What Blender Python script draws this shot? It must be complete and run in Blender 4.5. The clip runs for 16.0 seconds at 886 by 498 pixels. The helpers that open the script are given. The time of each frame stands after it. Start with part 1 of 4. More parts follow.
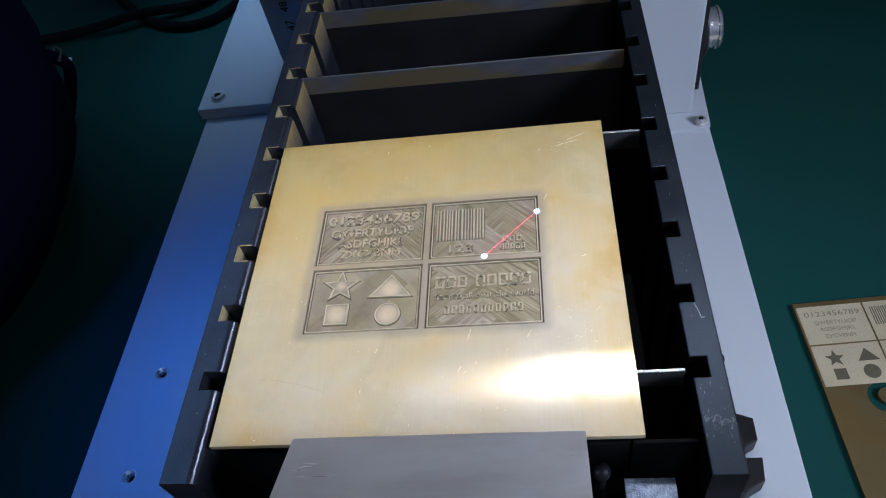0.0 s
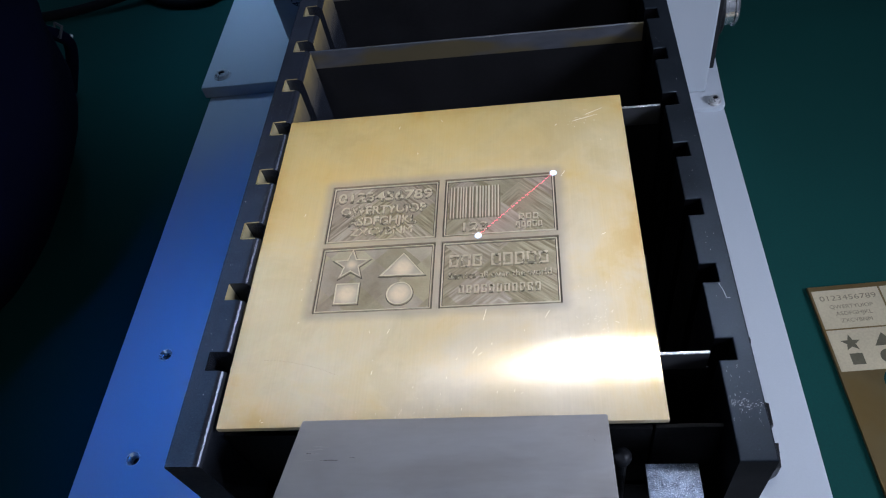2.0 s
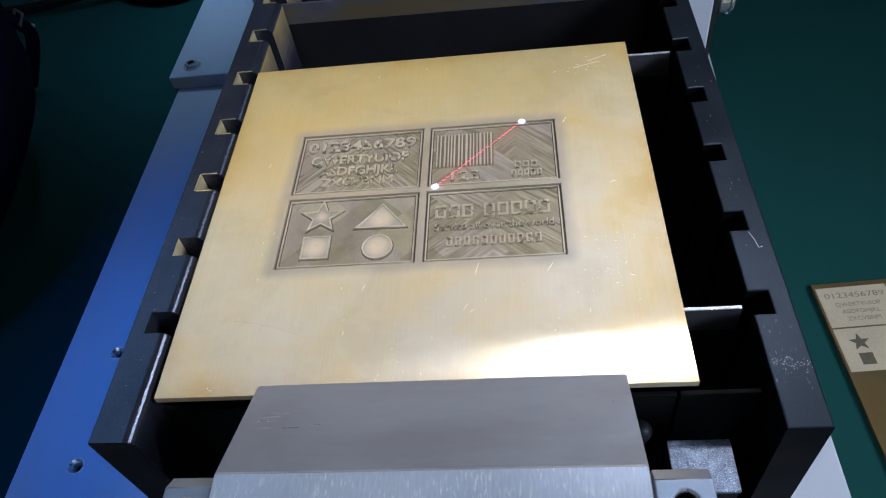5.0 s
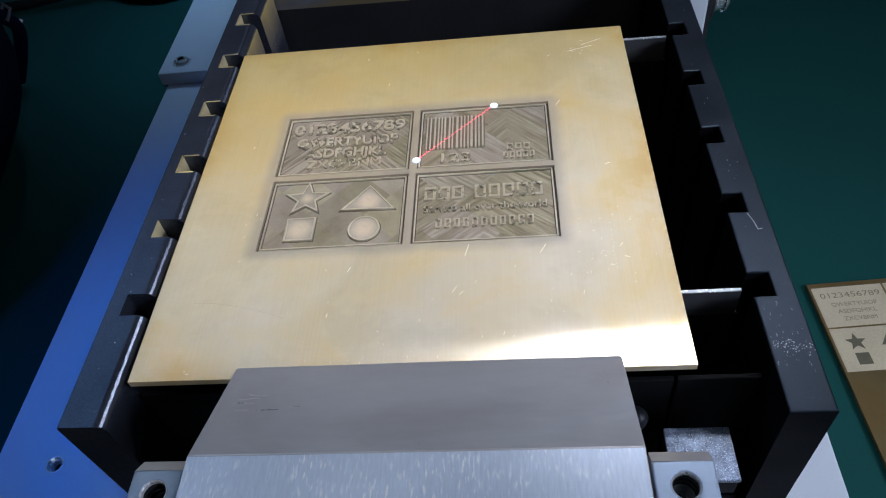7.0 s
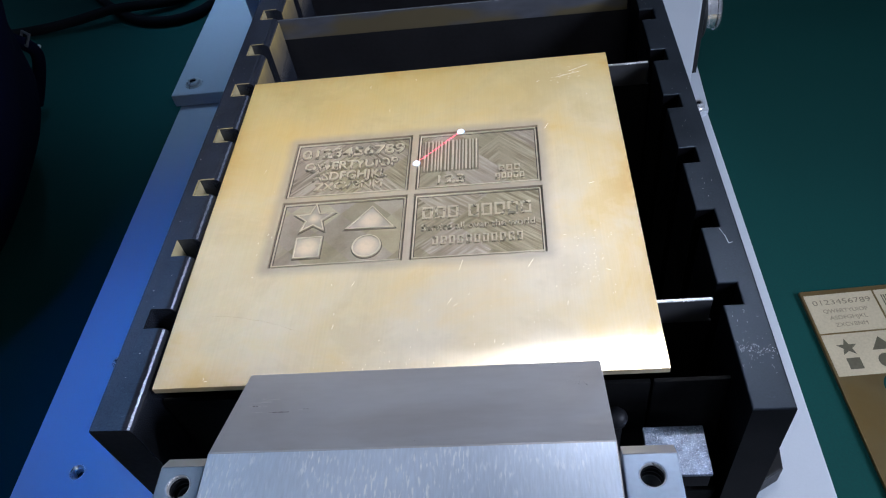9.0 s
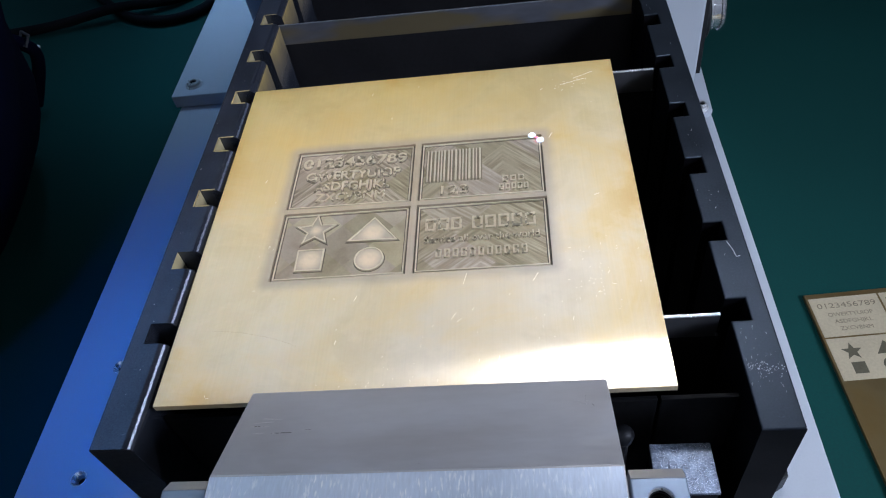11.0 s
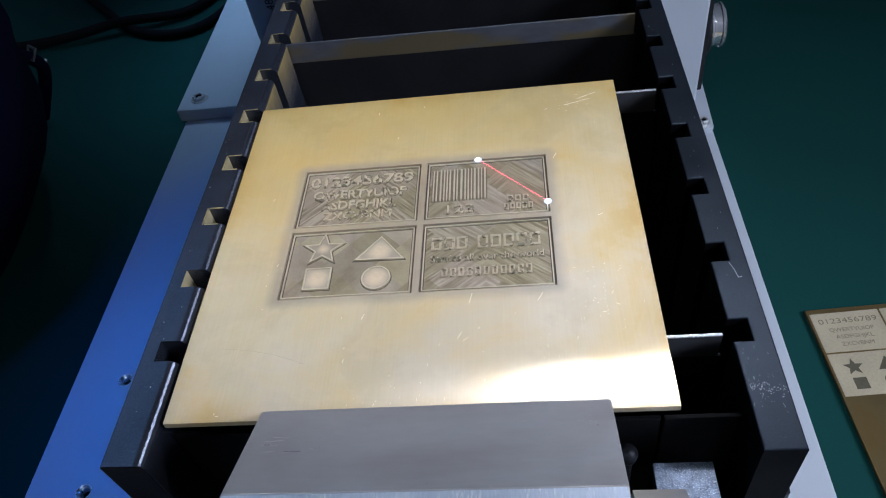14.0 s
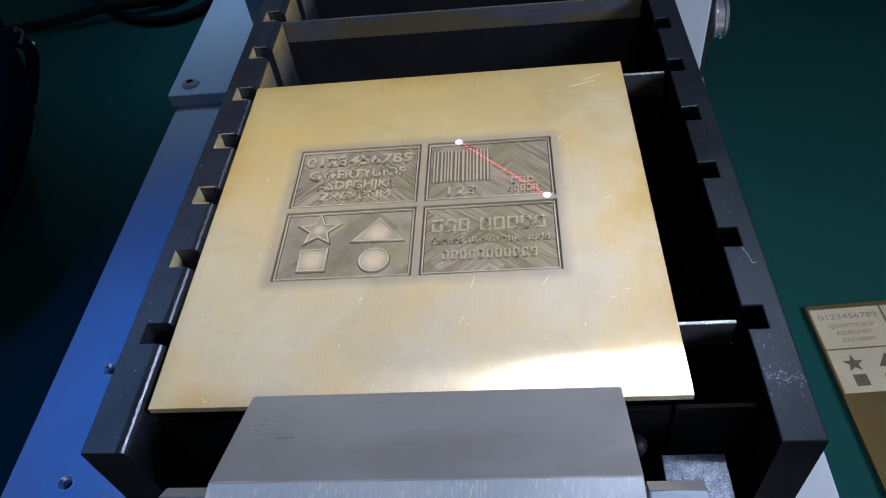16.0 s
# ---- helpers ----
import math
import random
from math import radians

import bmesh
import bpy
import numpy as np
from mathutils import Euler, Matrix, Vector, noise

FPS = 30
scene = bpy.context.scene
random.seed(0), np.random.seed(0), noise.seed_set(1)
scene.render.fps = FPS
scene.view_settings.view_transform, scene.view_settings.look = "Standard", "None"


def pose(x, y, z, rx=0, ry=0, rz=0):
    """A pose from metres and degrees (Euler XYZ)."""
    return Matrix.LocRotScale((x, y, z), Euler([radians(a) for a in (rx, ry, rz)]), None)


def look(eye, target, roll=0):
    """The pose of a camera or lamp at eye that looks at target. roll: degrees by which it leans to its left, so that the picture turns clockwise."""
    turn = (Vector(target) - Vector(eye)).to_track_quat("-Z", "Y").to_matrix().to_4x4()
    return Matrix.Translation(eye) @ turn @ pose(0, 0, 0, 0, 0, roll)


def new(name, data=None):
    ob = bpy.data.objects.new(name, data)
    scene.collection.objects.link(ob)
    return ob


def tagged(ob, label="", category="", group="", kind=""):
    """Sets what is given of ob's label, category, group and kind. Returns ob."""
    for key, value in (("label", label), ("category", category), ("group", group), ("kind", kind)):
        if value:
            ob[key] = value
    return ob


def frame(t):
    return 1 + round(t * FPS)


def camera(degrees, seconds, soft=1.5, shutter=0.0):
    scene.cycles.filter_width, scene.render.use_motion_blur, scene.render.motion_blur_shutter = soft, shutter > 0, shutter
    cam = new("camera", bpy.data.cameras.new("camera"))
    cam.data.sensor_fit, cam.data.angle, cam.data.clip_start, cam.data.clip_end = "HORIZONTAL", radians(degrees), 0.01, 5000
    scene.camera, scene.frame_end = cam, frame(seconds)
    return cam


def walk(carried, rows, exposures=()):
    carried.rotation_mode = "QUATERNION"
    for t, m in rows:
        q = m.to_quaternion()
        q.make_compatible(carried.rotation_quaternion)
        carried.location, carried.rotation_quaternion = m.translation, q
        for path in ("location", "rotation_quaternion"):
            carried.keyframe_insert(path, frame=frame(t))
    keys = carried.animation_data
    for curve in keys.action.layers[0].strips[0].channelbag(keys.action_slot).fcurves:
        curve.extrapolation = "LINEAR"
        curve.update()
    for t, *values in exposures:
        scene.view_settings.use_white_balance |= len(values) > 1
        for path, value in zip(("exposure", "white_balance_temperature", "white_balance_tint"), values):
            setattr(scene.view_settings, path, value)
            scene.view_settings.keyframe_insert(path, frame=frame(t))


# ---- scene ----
cam = camera(63.02, 16.0, soft=1.1)
# seconds, the eye in centimetres, yaw, pitch and roll in degrees
PATH = [
    (0, 3.188, -11.705, 31.548, 13.061, -50.384, -13.875),
    (0.5, 3.011, -11.714, 31.461, 13.264, -50.671, -14.078),
    (1, 2.746, -11.465, 31.128, 13.731, -51.233, -14.296),
    (1.5, 2.585, -11.329, 30.867, 14.320, -51.779, -14.814),
    (2, 2.787, -11.453, 30.973, 13.820, -51.515, -14.201),
    (2.5, 3.198, -11.872, 31.526, 13.768, -50.911, -14.533),
    (3, 3.609, -12.029, 31.732, 13.934, -50.859, -15.257),
    (3.5, 3.545, -12.107, 31.953, 13.940, -50.655, -15.210),
    (4, 3.348, -12.079, 31.571, 13.854, -50.295, -14.657),
    (4.5, 2.819, -11.492, 29.262, 12.041, -50.295, -12.921),
    (4.7, 2.229, -11.397, 28.406, 10.752, -49.666, -11.554),
    (6.8, 2.026, -11.610, 27.076, 9.259, -48.821, -9.747),
    (7, 2.149, -11.494, 27.136, 9.169, -48.720, -9.750),
    (7.5, 2.214, -11.900, 27.302, 9.045, -48.207, -9.550),
    (8, 2.326, -12.366, 27.642, 9.144, -47.855, -9.822),
    (8.5, 2.535, -12.453, 27.688, 9.729, -48.049, -10.665),
    (9, 2.572, -12.220, 28.092, 10.051, -47.736, -11.077),
    (11.5, 2.474, -11.787, 28.266, 10.311, -48.185, -11.392),
    (12, 2.395, -12.005, 28.383, 10.067, -47.875, -11.043),
    (12.5, 2.379, -12.001, 28.542, 10.237, -47.502, -11.170),
    (13, 2.398, -12.022, 28.560, 10.272, -47.460, -11.209),
    (13.5, 2.476, -11.981, 28.608, 10.375, -47.376, -11.186),
    (14, 2.453, -11.796, 28.540, 10.179, -47.332, -11.130),
    (14.5, 2.226, -11.775, 28.490, 10.217, -47.438, -11.044),
    (15, 2.289, -11.887, 28.668, 9.977, -46.923, -10.651),
    (15.5, 2.178, -11.480, 27.972, 9.055, -47.458, -9.669),
    (16, 2.124, -11.611, 27.851, 9.119, -47.658, -9.584),
]
walk(cam, [(t, pose(x / 100, y / 100, z / 100, 90 + pitch, 0, yaw) @ pose(0, 0, 0, 0, 0, roll)) for t, x, y, z, yaw, pitch, roll in PATH],
     [(t, stops + 0.03, 6030, 13.5) for t, stops in ((0.0, 0.0), (3.0, 0.03), (4.0, 0.07), (4.5, 0.09), (7.0, 0.04), (8.0, 0.18), (8.5, 0.27), (9.2, 0.31), (11.3, 0.21), (13.0, 0.11), (14.5, 0.06), (16.0, 0.03))])

# ---- world and lights ----
C = 0.01  # all lengths below are in centimetres


def make_world():
    w = bpy.data.worlds.new("room_air")
    scene.world = w
    w.use_nodes = True
    bg = w.node_tree.nodes["Background"]
    bg.inputs["Color"].default_value = (0.55, 0.68, 1.0, 1)
    bg.inputs["Strength"].default_value = AMBIENT


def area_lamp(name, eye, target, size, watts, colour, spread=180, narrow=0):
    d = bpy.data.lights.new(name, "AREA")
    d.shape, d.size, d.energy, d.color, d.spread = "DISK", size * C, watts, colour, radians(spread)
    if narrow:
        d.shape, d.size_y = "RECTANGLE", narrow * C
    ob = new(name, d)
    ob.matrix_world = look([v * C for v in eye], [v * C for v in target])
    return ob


AMBIENT = 0.05
make_world()
# unseen marking-head lamp, bright right side and blue light, with added fills between them
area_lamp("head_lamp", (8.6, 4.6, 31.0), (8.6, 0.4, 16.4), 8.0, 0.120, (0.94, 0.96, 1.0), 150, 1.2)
# added warm fill that lifts the left half of the brass plate
area_lamp("warm_fill", (-10.0, -6.0, 60.0), (-3.6, 1.2, 16.4), 9, 0.033, (1.0, 0.93, 0.76), 22)
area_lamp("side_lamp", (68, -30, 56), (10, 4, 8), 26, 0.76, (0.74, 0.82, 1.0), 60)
# added narrow fill over the foot of the left column
area_lamp("column_fill", (-15, 46, 46), (-16, 36, 4), 6, 0.065, (0.40, 0.66, 1.0), 46)
# assumed ceiling panel, unseen; tinted blue as fill for the left side
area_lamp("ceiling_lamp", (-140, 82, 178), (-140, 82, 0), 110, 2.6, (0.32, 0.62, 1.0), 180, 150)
# added fill from the front for the right column's face
area_lamp("front_fill", (80, -190, 72), (10, 4, 12), 60, 2.0, (0.80, 0.90, 1.0), 180, 7)
# blue source itself unseen; its cone is narrowed to keep off the mat
area_lamp("blue_light", (-26, -6, 42), (-12, 5, 3), 8, 0.058, (0.03, 0.22, 1.0), 42)


# ---- materials ----
def shader(name):
    m = bpy.data.materials.new(name)
    m.use_nodes = True
    nt = m.node_tree
    return m, nt, nt.nodes["Principled BSDF"]


def surface(name, colour, rough=0.5, metal=0.0, spread=0.12, grain=300.0, blotch=25.0, bump=0.05, stretch=(1, 1, 1), rough_var=0.12,
            depth=0.0002, spec=0.5, fleck=None):
    """A painted, metal or plastic surface: fine grain, broad stains, uneven gloss and a slight relief."""
    m, nt, p = shader(name)
    n, l = nt.nodes.new, nt.links.new
    co = n("ShaderNodeTexCoord")
    mp = n("ShaderNodeMapping")
    mp.inputs["Scale"].default_value = stretch
    l(co.outputs["Object"], mp.inputs["Vector"])
    fine, wide = n("ShaderNodeTexNoise"), n("ShaderNodeTexNoise")
    fine.inputs["Scale"].default_value, fine.inputs["Detail"].default_value = grain, 5
    wide.inputs["Scale"].default_value, wide.inputs["Detail"].default_value = blotch, 4
    l(mp.outputs["Vector"], fine.inputs["Vector"])
    l(co.outputs["Object"], wide.inputs["Vector"])
    add = n("ShaderNodeMath")
    add.operation = "ADD"
    l(fine.outputs["Fac"], add.inputs[0])
    l(wide.outputs["Fac"], add.inputs[1])
    rng = n("ShaderNodeMapRange")
    rng.inputs["From Min"].default_value, rng.inputs["From Max"].default_value = 0.6, 1.4
    rng.inputs["To Min"].default_value, rng.inputs["To Max"].default_value = 1 - spread, 1 + spread
    l(add.outputs[0], rng.inputs["Value"])
    mul = n("ShaderNodeVectorMath")
    mul.operation = "SCALE"
    mul.inputs[0].default_value = colour
    l(rng.outputs["Result"], mul.inputs["Scale"])
    base = mul.outputs["Vector"]
    if fleck:
        fc, scale, share = fleck
        fl = n("ShaderNodeTexNoise")
        fl.inputs["Scale"].default_value, fl.inputs["Detail"].default_value = scale, 2
        l(mp.outputs["Vector"], fl.inputs["Vector"])
        st = n("ShaderNodeMapRange")
        st.inputs["From Min"].default_value, st.inputs["From Max"].default_value = share, share + 0.06
        l(fl.outputs["Fac"], st.inputs["Value"])
        mx = n("ShaderNodeMix")
        mx.data_type = "RGBA"
        mx.inputs["B"].default_value = (*fc, 1)
        l(st.outputs["Result"], mx.inputs["Factor"])
        l(base, mx.inputs["A"])
        base = mx.outputs["Result"]
    l(base, p.inputs["Base Color"])
    rr = n("ShaderNodeMapRange")
    rr.inputs["From Min"].default_value, rr.inputs["From Max"].default_value = 0.6, 1.4
    rr.inputs["To Min"].default_value, rr.inputs["To Max"].default_value = max(rough - rough_var, 0.03), min(rough + rough_var, 1)
    l(add.outputs[0], rr.inputs["Value"])
    l(rr.outputs["Result"], p.inputs["Roughness"])
    p.inputs["Metallic"].default_value = metal
    p.inputs["Specular IOR Level"].default_value = spec
    if bump:
        b = n("ShaderNodeBump")
        b.inputs["Strength"].default_value, b.inputs["Distance"].default_value = bump, depth
        l(fine.outputs["Fac"], b.inputs["Height"])
        l(b.outputs["Normal"], p.inputs["Normal"])
    return m


def dusted(name, colour, dust, low=(0.116, 0.132), front=(-0.058, -0.045), bare_ends=True, rough=0.29, even=0.45, bump=0.3, slot_tone=(0.43, 0.355, 0.19), pale=(0.15, 0.17, 0.21)):
    """Black anodised metal, flecked and paler on top, whose milled side faces carry another tone (brass dust, or near
    black for shade).
    """
    m = surface(name, colour, rough, 0.0, grain=2600, blotch=90, spread=0.30, bump=bump, rough_var=0.08, depth=0.00006, spec=0.03, fleck=(pale, 1100, 0.68))
    nt = m.node_tree
    n, l = nt.nodes.new, nt.links.new
    p = nt.nodes["Principled BSDF"]
    base = p.inputs["Base Color"].links[0].from_socket
    geo, co = n("ShaderNodeNewGeometry"), n("ShaderNodeTexCoord")
    nrm, pos = n("ShaderNodeSeparateXYZ"), n("ShaderNodeSeparateXYZ")
    l(geo.outputs["True Normal"], nrm.inputs[0])
    l(co.outputs["Object"], pos.inputs[0])
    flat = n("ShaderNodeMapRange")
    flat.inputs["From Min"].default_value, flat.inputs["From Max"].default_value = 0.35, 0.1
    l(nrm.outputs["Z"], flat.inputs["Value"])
    back = n("ShaderNodeMapRange")
    back.inputs["From Min"].default_value, back.inputs["From Max"].default_value = front
    l(pos.outputs["Y"], back.inputs["Value"])
    patch = n("ShaderNodeTexNoise")
    patch.inputs["Scale"].default_value, patch.inputs["Detail"].default_value = 160, 5
    l(co.outputs["Object"], patch.inputs["Vector"])
    some = n("ShaderNodeMapRange")
    some.inputs["From Min"].default_value, some.inputs["From Max"].default_value = 0.25, 0.6
    some.inputs["To Min"].default_value = even
    l(patch.outputs["Fac"], some.inputs["Value"])
    a, b = n("ShaderNodeMath"), n("ShaderNodeMath")
    a.operation = b.operation = "MULTIPLY"
    ends = n("ShaderNodeMapRange")
    ends.inputs["From Min"].default_value, ends.inputs["From Max"].default_value = 0.3, 0.8
    l(nrm.outputs["X"], ends.inputs["Value"])
    both = n("ShaderNodeMath")
    both.operation = "MULTIPLY"
    l(flat.outputs["Result"], both.inputs[0])
    if bare_ends:
        l(ends.outputs["Result"], both.inputs[1])
    else:
        both.inputs[1].default_value = 1
    l(both.outputs[0], a.inputs[0])
    l(back.outputs["Result"], a.inputs[1])
    l(a.outputs[0], b.inputs[0])
    l(some.outputs["Result"], b.inputs[1])
    down, c = n("ShaderNodeMapRange"), n("ShaderNodeMath")
    c.operation = "MULTIPLY"
    down.inputs["From Min"].default_value, down.inputs["From Max"].default_value = low
    l(pos.outputs["Z"], down.inputs["Value"])
    l(b.outputs[0], c.inputs[0])
    l(down.outputs["Result"], c.inputs[1])
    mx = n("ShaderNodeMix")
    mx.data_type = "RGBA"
    # the slots' end walls get a paler tone for the light they catch
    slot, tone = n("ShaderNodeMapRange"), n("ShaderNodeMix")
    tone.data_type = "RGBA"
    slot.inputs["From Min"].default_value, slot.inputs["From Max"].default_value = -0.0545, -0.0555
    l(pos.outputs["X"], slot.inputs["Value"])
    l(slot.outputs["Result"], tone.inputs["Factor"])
    tone.inputs["A"].default_value, tone.inputs["B"].default_value = (*dust, 1), (*slot_tone, 1)
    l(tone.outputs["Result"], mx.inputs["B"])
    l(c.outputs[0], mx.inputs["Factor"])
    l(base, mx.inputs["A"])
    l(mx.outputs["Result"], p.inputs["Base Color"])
    bare = n("ShaderNodeMapRange")
    bare.inputs["To Min"].default_value, bare.inputs["To Max"].default_value = 0.85, 0.0
    l(c.outputs[0], bare.inputs["Value"])
    l(bare.outputs["Result"], p.inputs["Metallic"])
    return m


def glow(name, colour, strength):
    m, _, p = shader(name)
    p.inputs["Base Color"].default_value = (0, 0, 0, 1)
    p.inputs["Emission Color"].default_value = (*colour, 1)
    p.inputs["Emission Strength"].default_value = strength
    return m


def brass_sheet(name, colour, rough, soot=None, far_gold=None):
    """Milled brass: long fine scratches, dull tarnish in broad patches, short bright nicks."""
    m, nt, p = shader(name)
    n, l = nt.nodes.new, nt.links.new
    co = n("ShaderNodeTexCoord")
    mp = n("ShaderNodeMapping")
    mp.inputs["Scale"].default_value = (2400, 50, 1)
    l(co.outputs["Object"], mp.inputs["Vector"])
    brush, patch, dust = n("ShaderNodeTexNoise"), n("ShaderNodeTexNoise"), n("ShaderNodeTexNoise")
    brush.inputs["Scale"].default_value, brush.inputs["Detail"].default_value = 1.0, 4
    patch.inputs["Scale"].default_value, patch.inputs["Detail"].default_value, patch.inputs["Roughness"].default_value = 45, 6, 0.6
    dust.inputs["Scale"].default_value, dust.inputs["Detail"].default_value = 1400, 2
    l(mp.outputs["Vector"], brush.inputs["Vector"])
    l(co.outputs["Object"], patch.inputs["Vector"])
    l(co.outputs["Object"], dust.inputs["Vector"])
    ramp = n("ShaderNodeValToRGB")
    e = ramp.color_ramp.elements
    e[0].position, e[1].position = 0.41, 0.57
    e[0].color = (colour[0] * 0.95, colour[1] * 0.90, colour[2] * 0.76, 1)
    e[1].color = (*colour, 1)
    broad, both = n("ShaderNodeTexNoise"), n("ShaderNodeMix")
    broad.inputs["Scale"].default_value, broad.inputs["Detail"].default_value, broad.inputs["Distortion"].default_value = 22, 3, 0.6
    l(co.outputs["Object"], broad.inputs["Vector"])
    both.data_type = "FLOAT"
    both.inputs["Factor"].default_value = 0.5
    l(patch.outputs["Fac"], both.inputs["A"])
    l(broad.outputs["Fac"], both.inputs["B"])
    l(both.outputs["Result"], ramp.inputs["Fac"])
    rng = n("ShaderNodeMapRange")
    rng.inputs["From Min"].default_value, rng.inputs["From Max"].default_value = 0.25, 0.75
    rng.inputs["To Min"].default_value, rng.inputs["To Max"].default_value = 0.972, 1.022
    l(brush.outputs["Fac"], rng.inputs["Value"])
    mul = n("ShaderNodeVectorMath")
    mul.operation = "SCALE"
    l(ramp.outputs["Color"], mul.inputs[0])
    l(rng.outputs["Result"], mul.inputs["Scale"])
    # tan smudges of tarnish with uneven edges
    smudge, where, stain = n("ShaderNodeTexNoise"), n("ShaderNodeMapRange"), n("ShaderNodeMix")
    smudge.inputs["Scale"].default_value, smudge.inputs["Detail"].default_value = 34, 9
    smudge.inputs["Roughness"].default_value, smudge.inputs["Distortion"].default_value = 0.62, 0.5
    l(co.outputs["Object"], smudge.inputs["Vector"])
    where.inputs["From Min"].default_value, where.inputs["From Max"].default_value = 0.47, 0.66
    where.inputs["To Max"].default_value = 1.0
    l(smudge.outputs["Fac"], where.inputs["Value"])
    stain.data_type, stain.blend_type = "RGBA", "MULTIPLY"
    stain.inputs["B"].default_value = (0.90, 0.825, 0.64, 1)
    l(where.outputs["Result"], stain.inputs["Factor"])
    l(mul.outputs["Vector"], stain.inputs["A"])
    tone = stain.outputs["Result"]
    if far_gold:
        # far-side warm light put into the colour, fading unevenly towards the clamp
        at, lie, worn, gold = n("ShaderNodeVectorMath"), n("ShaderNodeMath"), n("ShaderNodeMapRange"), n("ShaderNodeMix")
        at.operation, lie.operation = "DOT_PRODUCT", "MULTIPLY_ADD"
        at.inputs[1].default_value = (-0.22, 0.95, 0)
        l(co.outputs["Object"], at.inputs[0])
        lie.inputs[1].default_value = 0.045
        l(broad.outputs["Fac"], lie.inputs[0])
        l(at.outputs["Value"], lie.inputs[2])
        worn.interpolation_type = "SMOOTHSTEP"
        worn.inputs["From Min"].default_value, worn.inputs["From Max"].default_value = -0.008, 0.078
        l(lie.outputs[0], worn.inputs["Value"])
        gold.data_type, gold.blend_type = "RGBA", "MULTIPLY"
        gold.inputs["B"].default_value = (*far_gold, 1)
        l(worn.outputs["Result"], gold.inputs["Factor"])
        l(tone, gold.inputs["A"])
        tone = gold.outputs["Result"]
        # brown tarnish that creeps in unevenly from the rims
        rim, most, xyz, creep, old = n("ShaderNodeVectorMath"), n("ShaderNodeMath"), n("ShaderNodeSeparateXYZ"), n("ShaderNodeMath"), n("ShaderNodeMapRange")
        rim.operation, most.operation, creep.operation = "ABSOLUTE", "MAXIMUM", "MULTIPLY_ADD"
        l(co.outputs["Object"], rim.inputs[0])
        l(rim.outputs["Vector"], xyz.inputs[0])
        l(xyz.outputs["X"], most.inputs[0])
        l(xyz.outputs["Y"], most.inputs[1])
        creep.inputs[1].default_value = 0.022
        l(smudge.outputs["Fac"], creep.inputs[0])
        l(most.outputs[0], creep.inputs[2])
        old.interpolation_type = "SMOOTHSTEP"
        old.inputs["From Min"].default_value, old.inputs["From Max"].default_value = 0.0555, 0.0655
        l(creep.outputs[0], old.inputs["Value"])
        brown = n("ShaderNodeMix")
        brown.data_type, brown.blend_type = "RGBA", "MULTIPLY"
        brown.inputs["B"].default_value = (0.87, 0.79, 0.62, 1)
        l(old.outputs["Result"], brown.inputs["Factor"])
        l(tone, brown.inputs["A"])
        tone = brown.outputs["Result"]
    if soot:
        # grey burn residue that fades out round the engraved field
        (x0, x1, y0, y1), reach = soot
        away = n("ShaderNodeVectorMath")
        away.operation = "SUBTRACT"
        away.inputs[1].default_value = ((x0 + x1) / 2 * C, (y0 + y1) / 2 * C, 0)
        l(co.outputs["Object"], away.inputs[0])
        size = n("ShaderNodeVectorMath")
        size.operation = "ABSOLUTE"
        l(away.outputs["Vector"], size.inputs[0])
        past = n("ShaderNodeVectorMath")
        past.operation = "SUBTRACT"
        past.inputs[1].default_value = ((x1 - x0) / 2 * C, (y1 - y0) / 2 * C, 1)
        l(size.outputs["Vector"], past.inputs[0])
        out = n("ShaderNodeVectorMath")
        out.operation = "MAXIMUM"
        out.inputs[1].default_value = (0, 0, 0)
        l(past.outputs["Vector"], out.inputs[0])
        far = n("ShaderNodeVectorMath")
        far.operation = "LENGTH"
        l(out.outputs["Vector"], far.inputs[0])
        wob = n("ShaderNodeMath")
        wob.operation = "MULTIPLY_ADD"
        wob.inputs[1].default_value, wob.inputs[2].default_value = 0.0030, -0.0015
        l(patch.outputs["Fac"], wob.inputs[0])
        dist = n("ShaderNodeMath")
        dist.operation = "ADD"
        l(far.outputs["Value"], dist.inputs[0])
        l(wob.outputs[0], dist.inputs[1])
        fade = n("ShaderNodeMapRange")
        fade.interpolation_type = "SMOOTHSTEP"
        fade.inputs["From Min"].default_value, fade.inputs["From Max"].default_value = 0.0, reach * C
        fade.inputs["To Min"].default_value, fade.inputs["To Max"].default_value = 0.6, 0.0
        l(dist.outputs[0], fade.inputs["Value"])
        grey = n("ShaderNodeMix")
        grey.data_type = "RGBA"
        grey.inputs["B"].default_value = (0.46, 0.40, 0.36, 1)
        l(fade.outputs["Result"], grey.inputs["Factor"])
        l(tone, grey.inputs["A"])
        tone = grey.outputs["Result"]
    l(tone, p.inputs["Base Color"])
    rr = n("ShaderNodeMapRange")
    rr.inputs["From Min"].default_value, rr.inputs["From Max"].default_value = 0.3, 0.7
    rr.inputs["To Min"].default_value, rr.inputs["To Max"].default_value = rough + 0.08, rough - 0.08
    l(both.outputs["Result"], rr.inputs["Value"])
    l(rr.outputs["Result"], p.inputs["Roughness"])
    keen = n("ShaderNodeMapRange")
    keen.inputs["From Min"].default_value, keen.inputs["From Max"].default_value = 0.3, 0.7
    keen.inputs["To Min"].default_value, keen.inputs["To Max"].default_value = 0.15, 0.20
    l(brush.outputs["Fac"], keen.inputs["Value"])
    p.inputs["Metallic"].default_value = 0.55
    mixh = n("ShaderNodeMath")
    mixh.operation = "ADD"
    l(brush.outputs["Fac"], mixh.inputs[0])
    l(dust.outputs["Fac"], mixh.inputs[1])
    b = n("ShaderNodeBump")
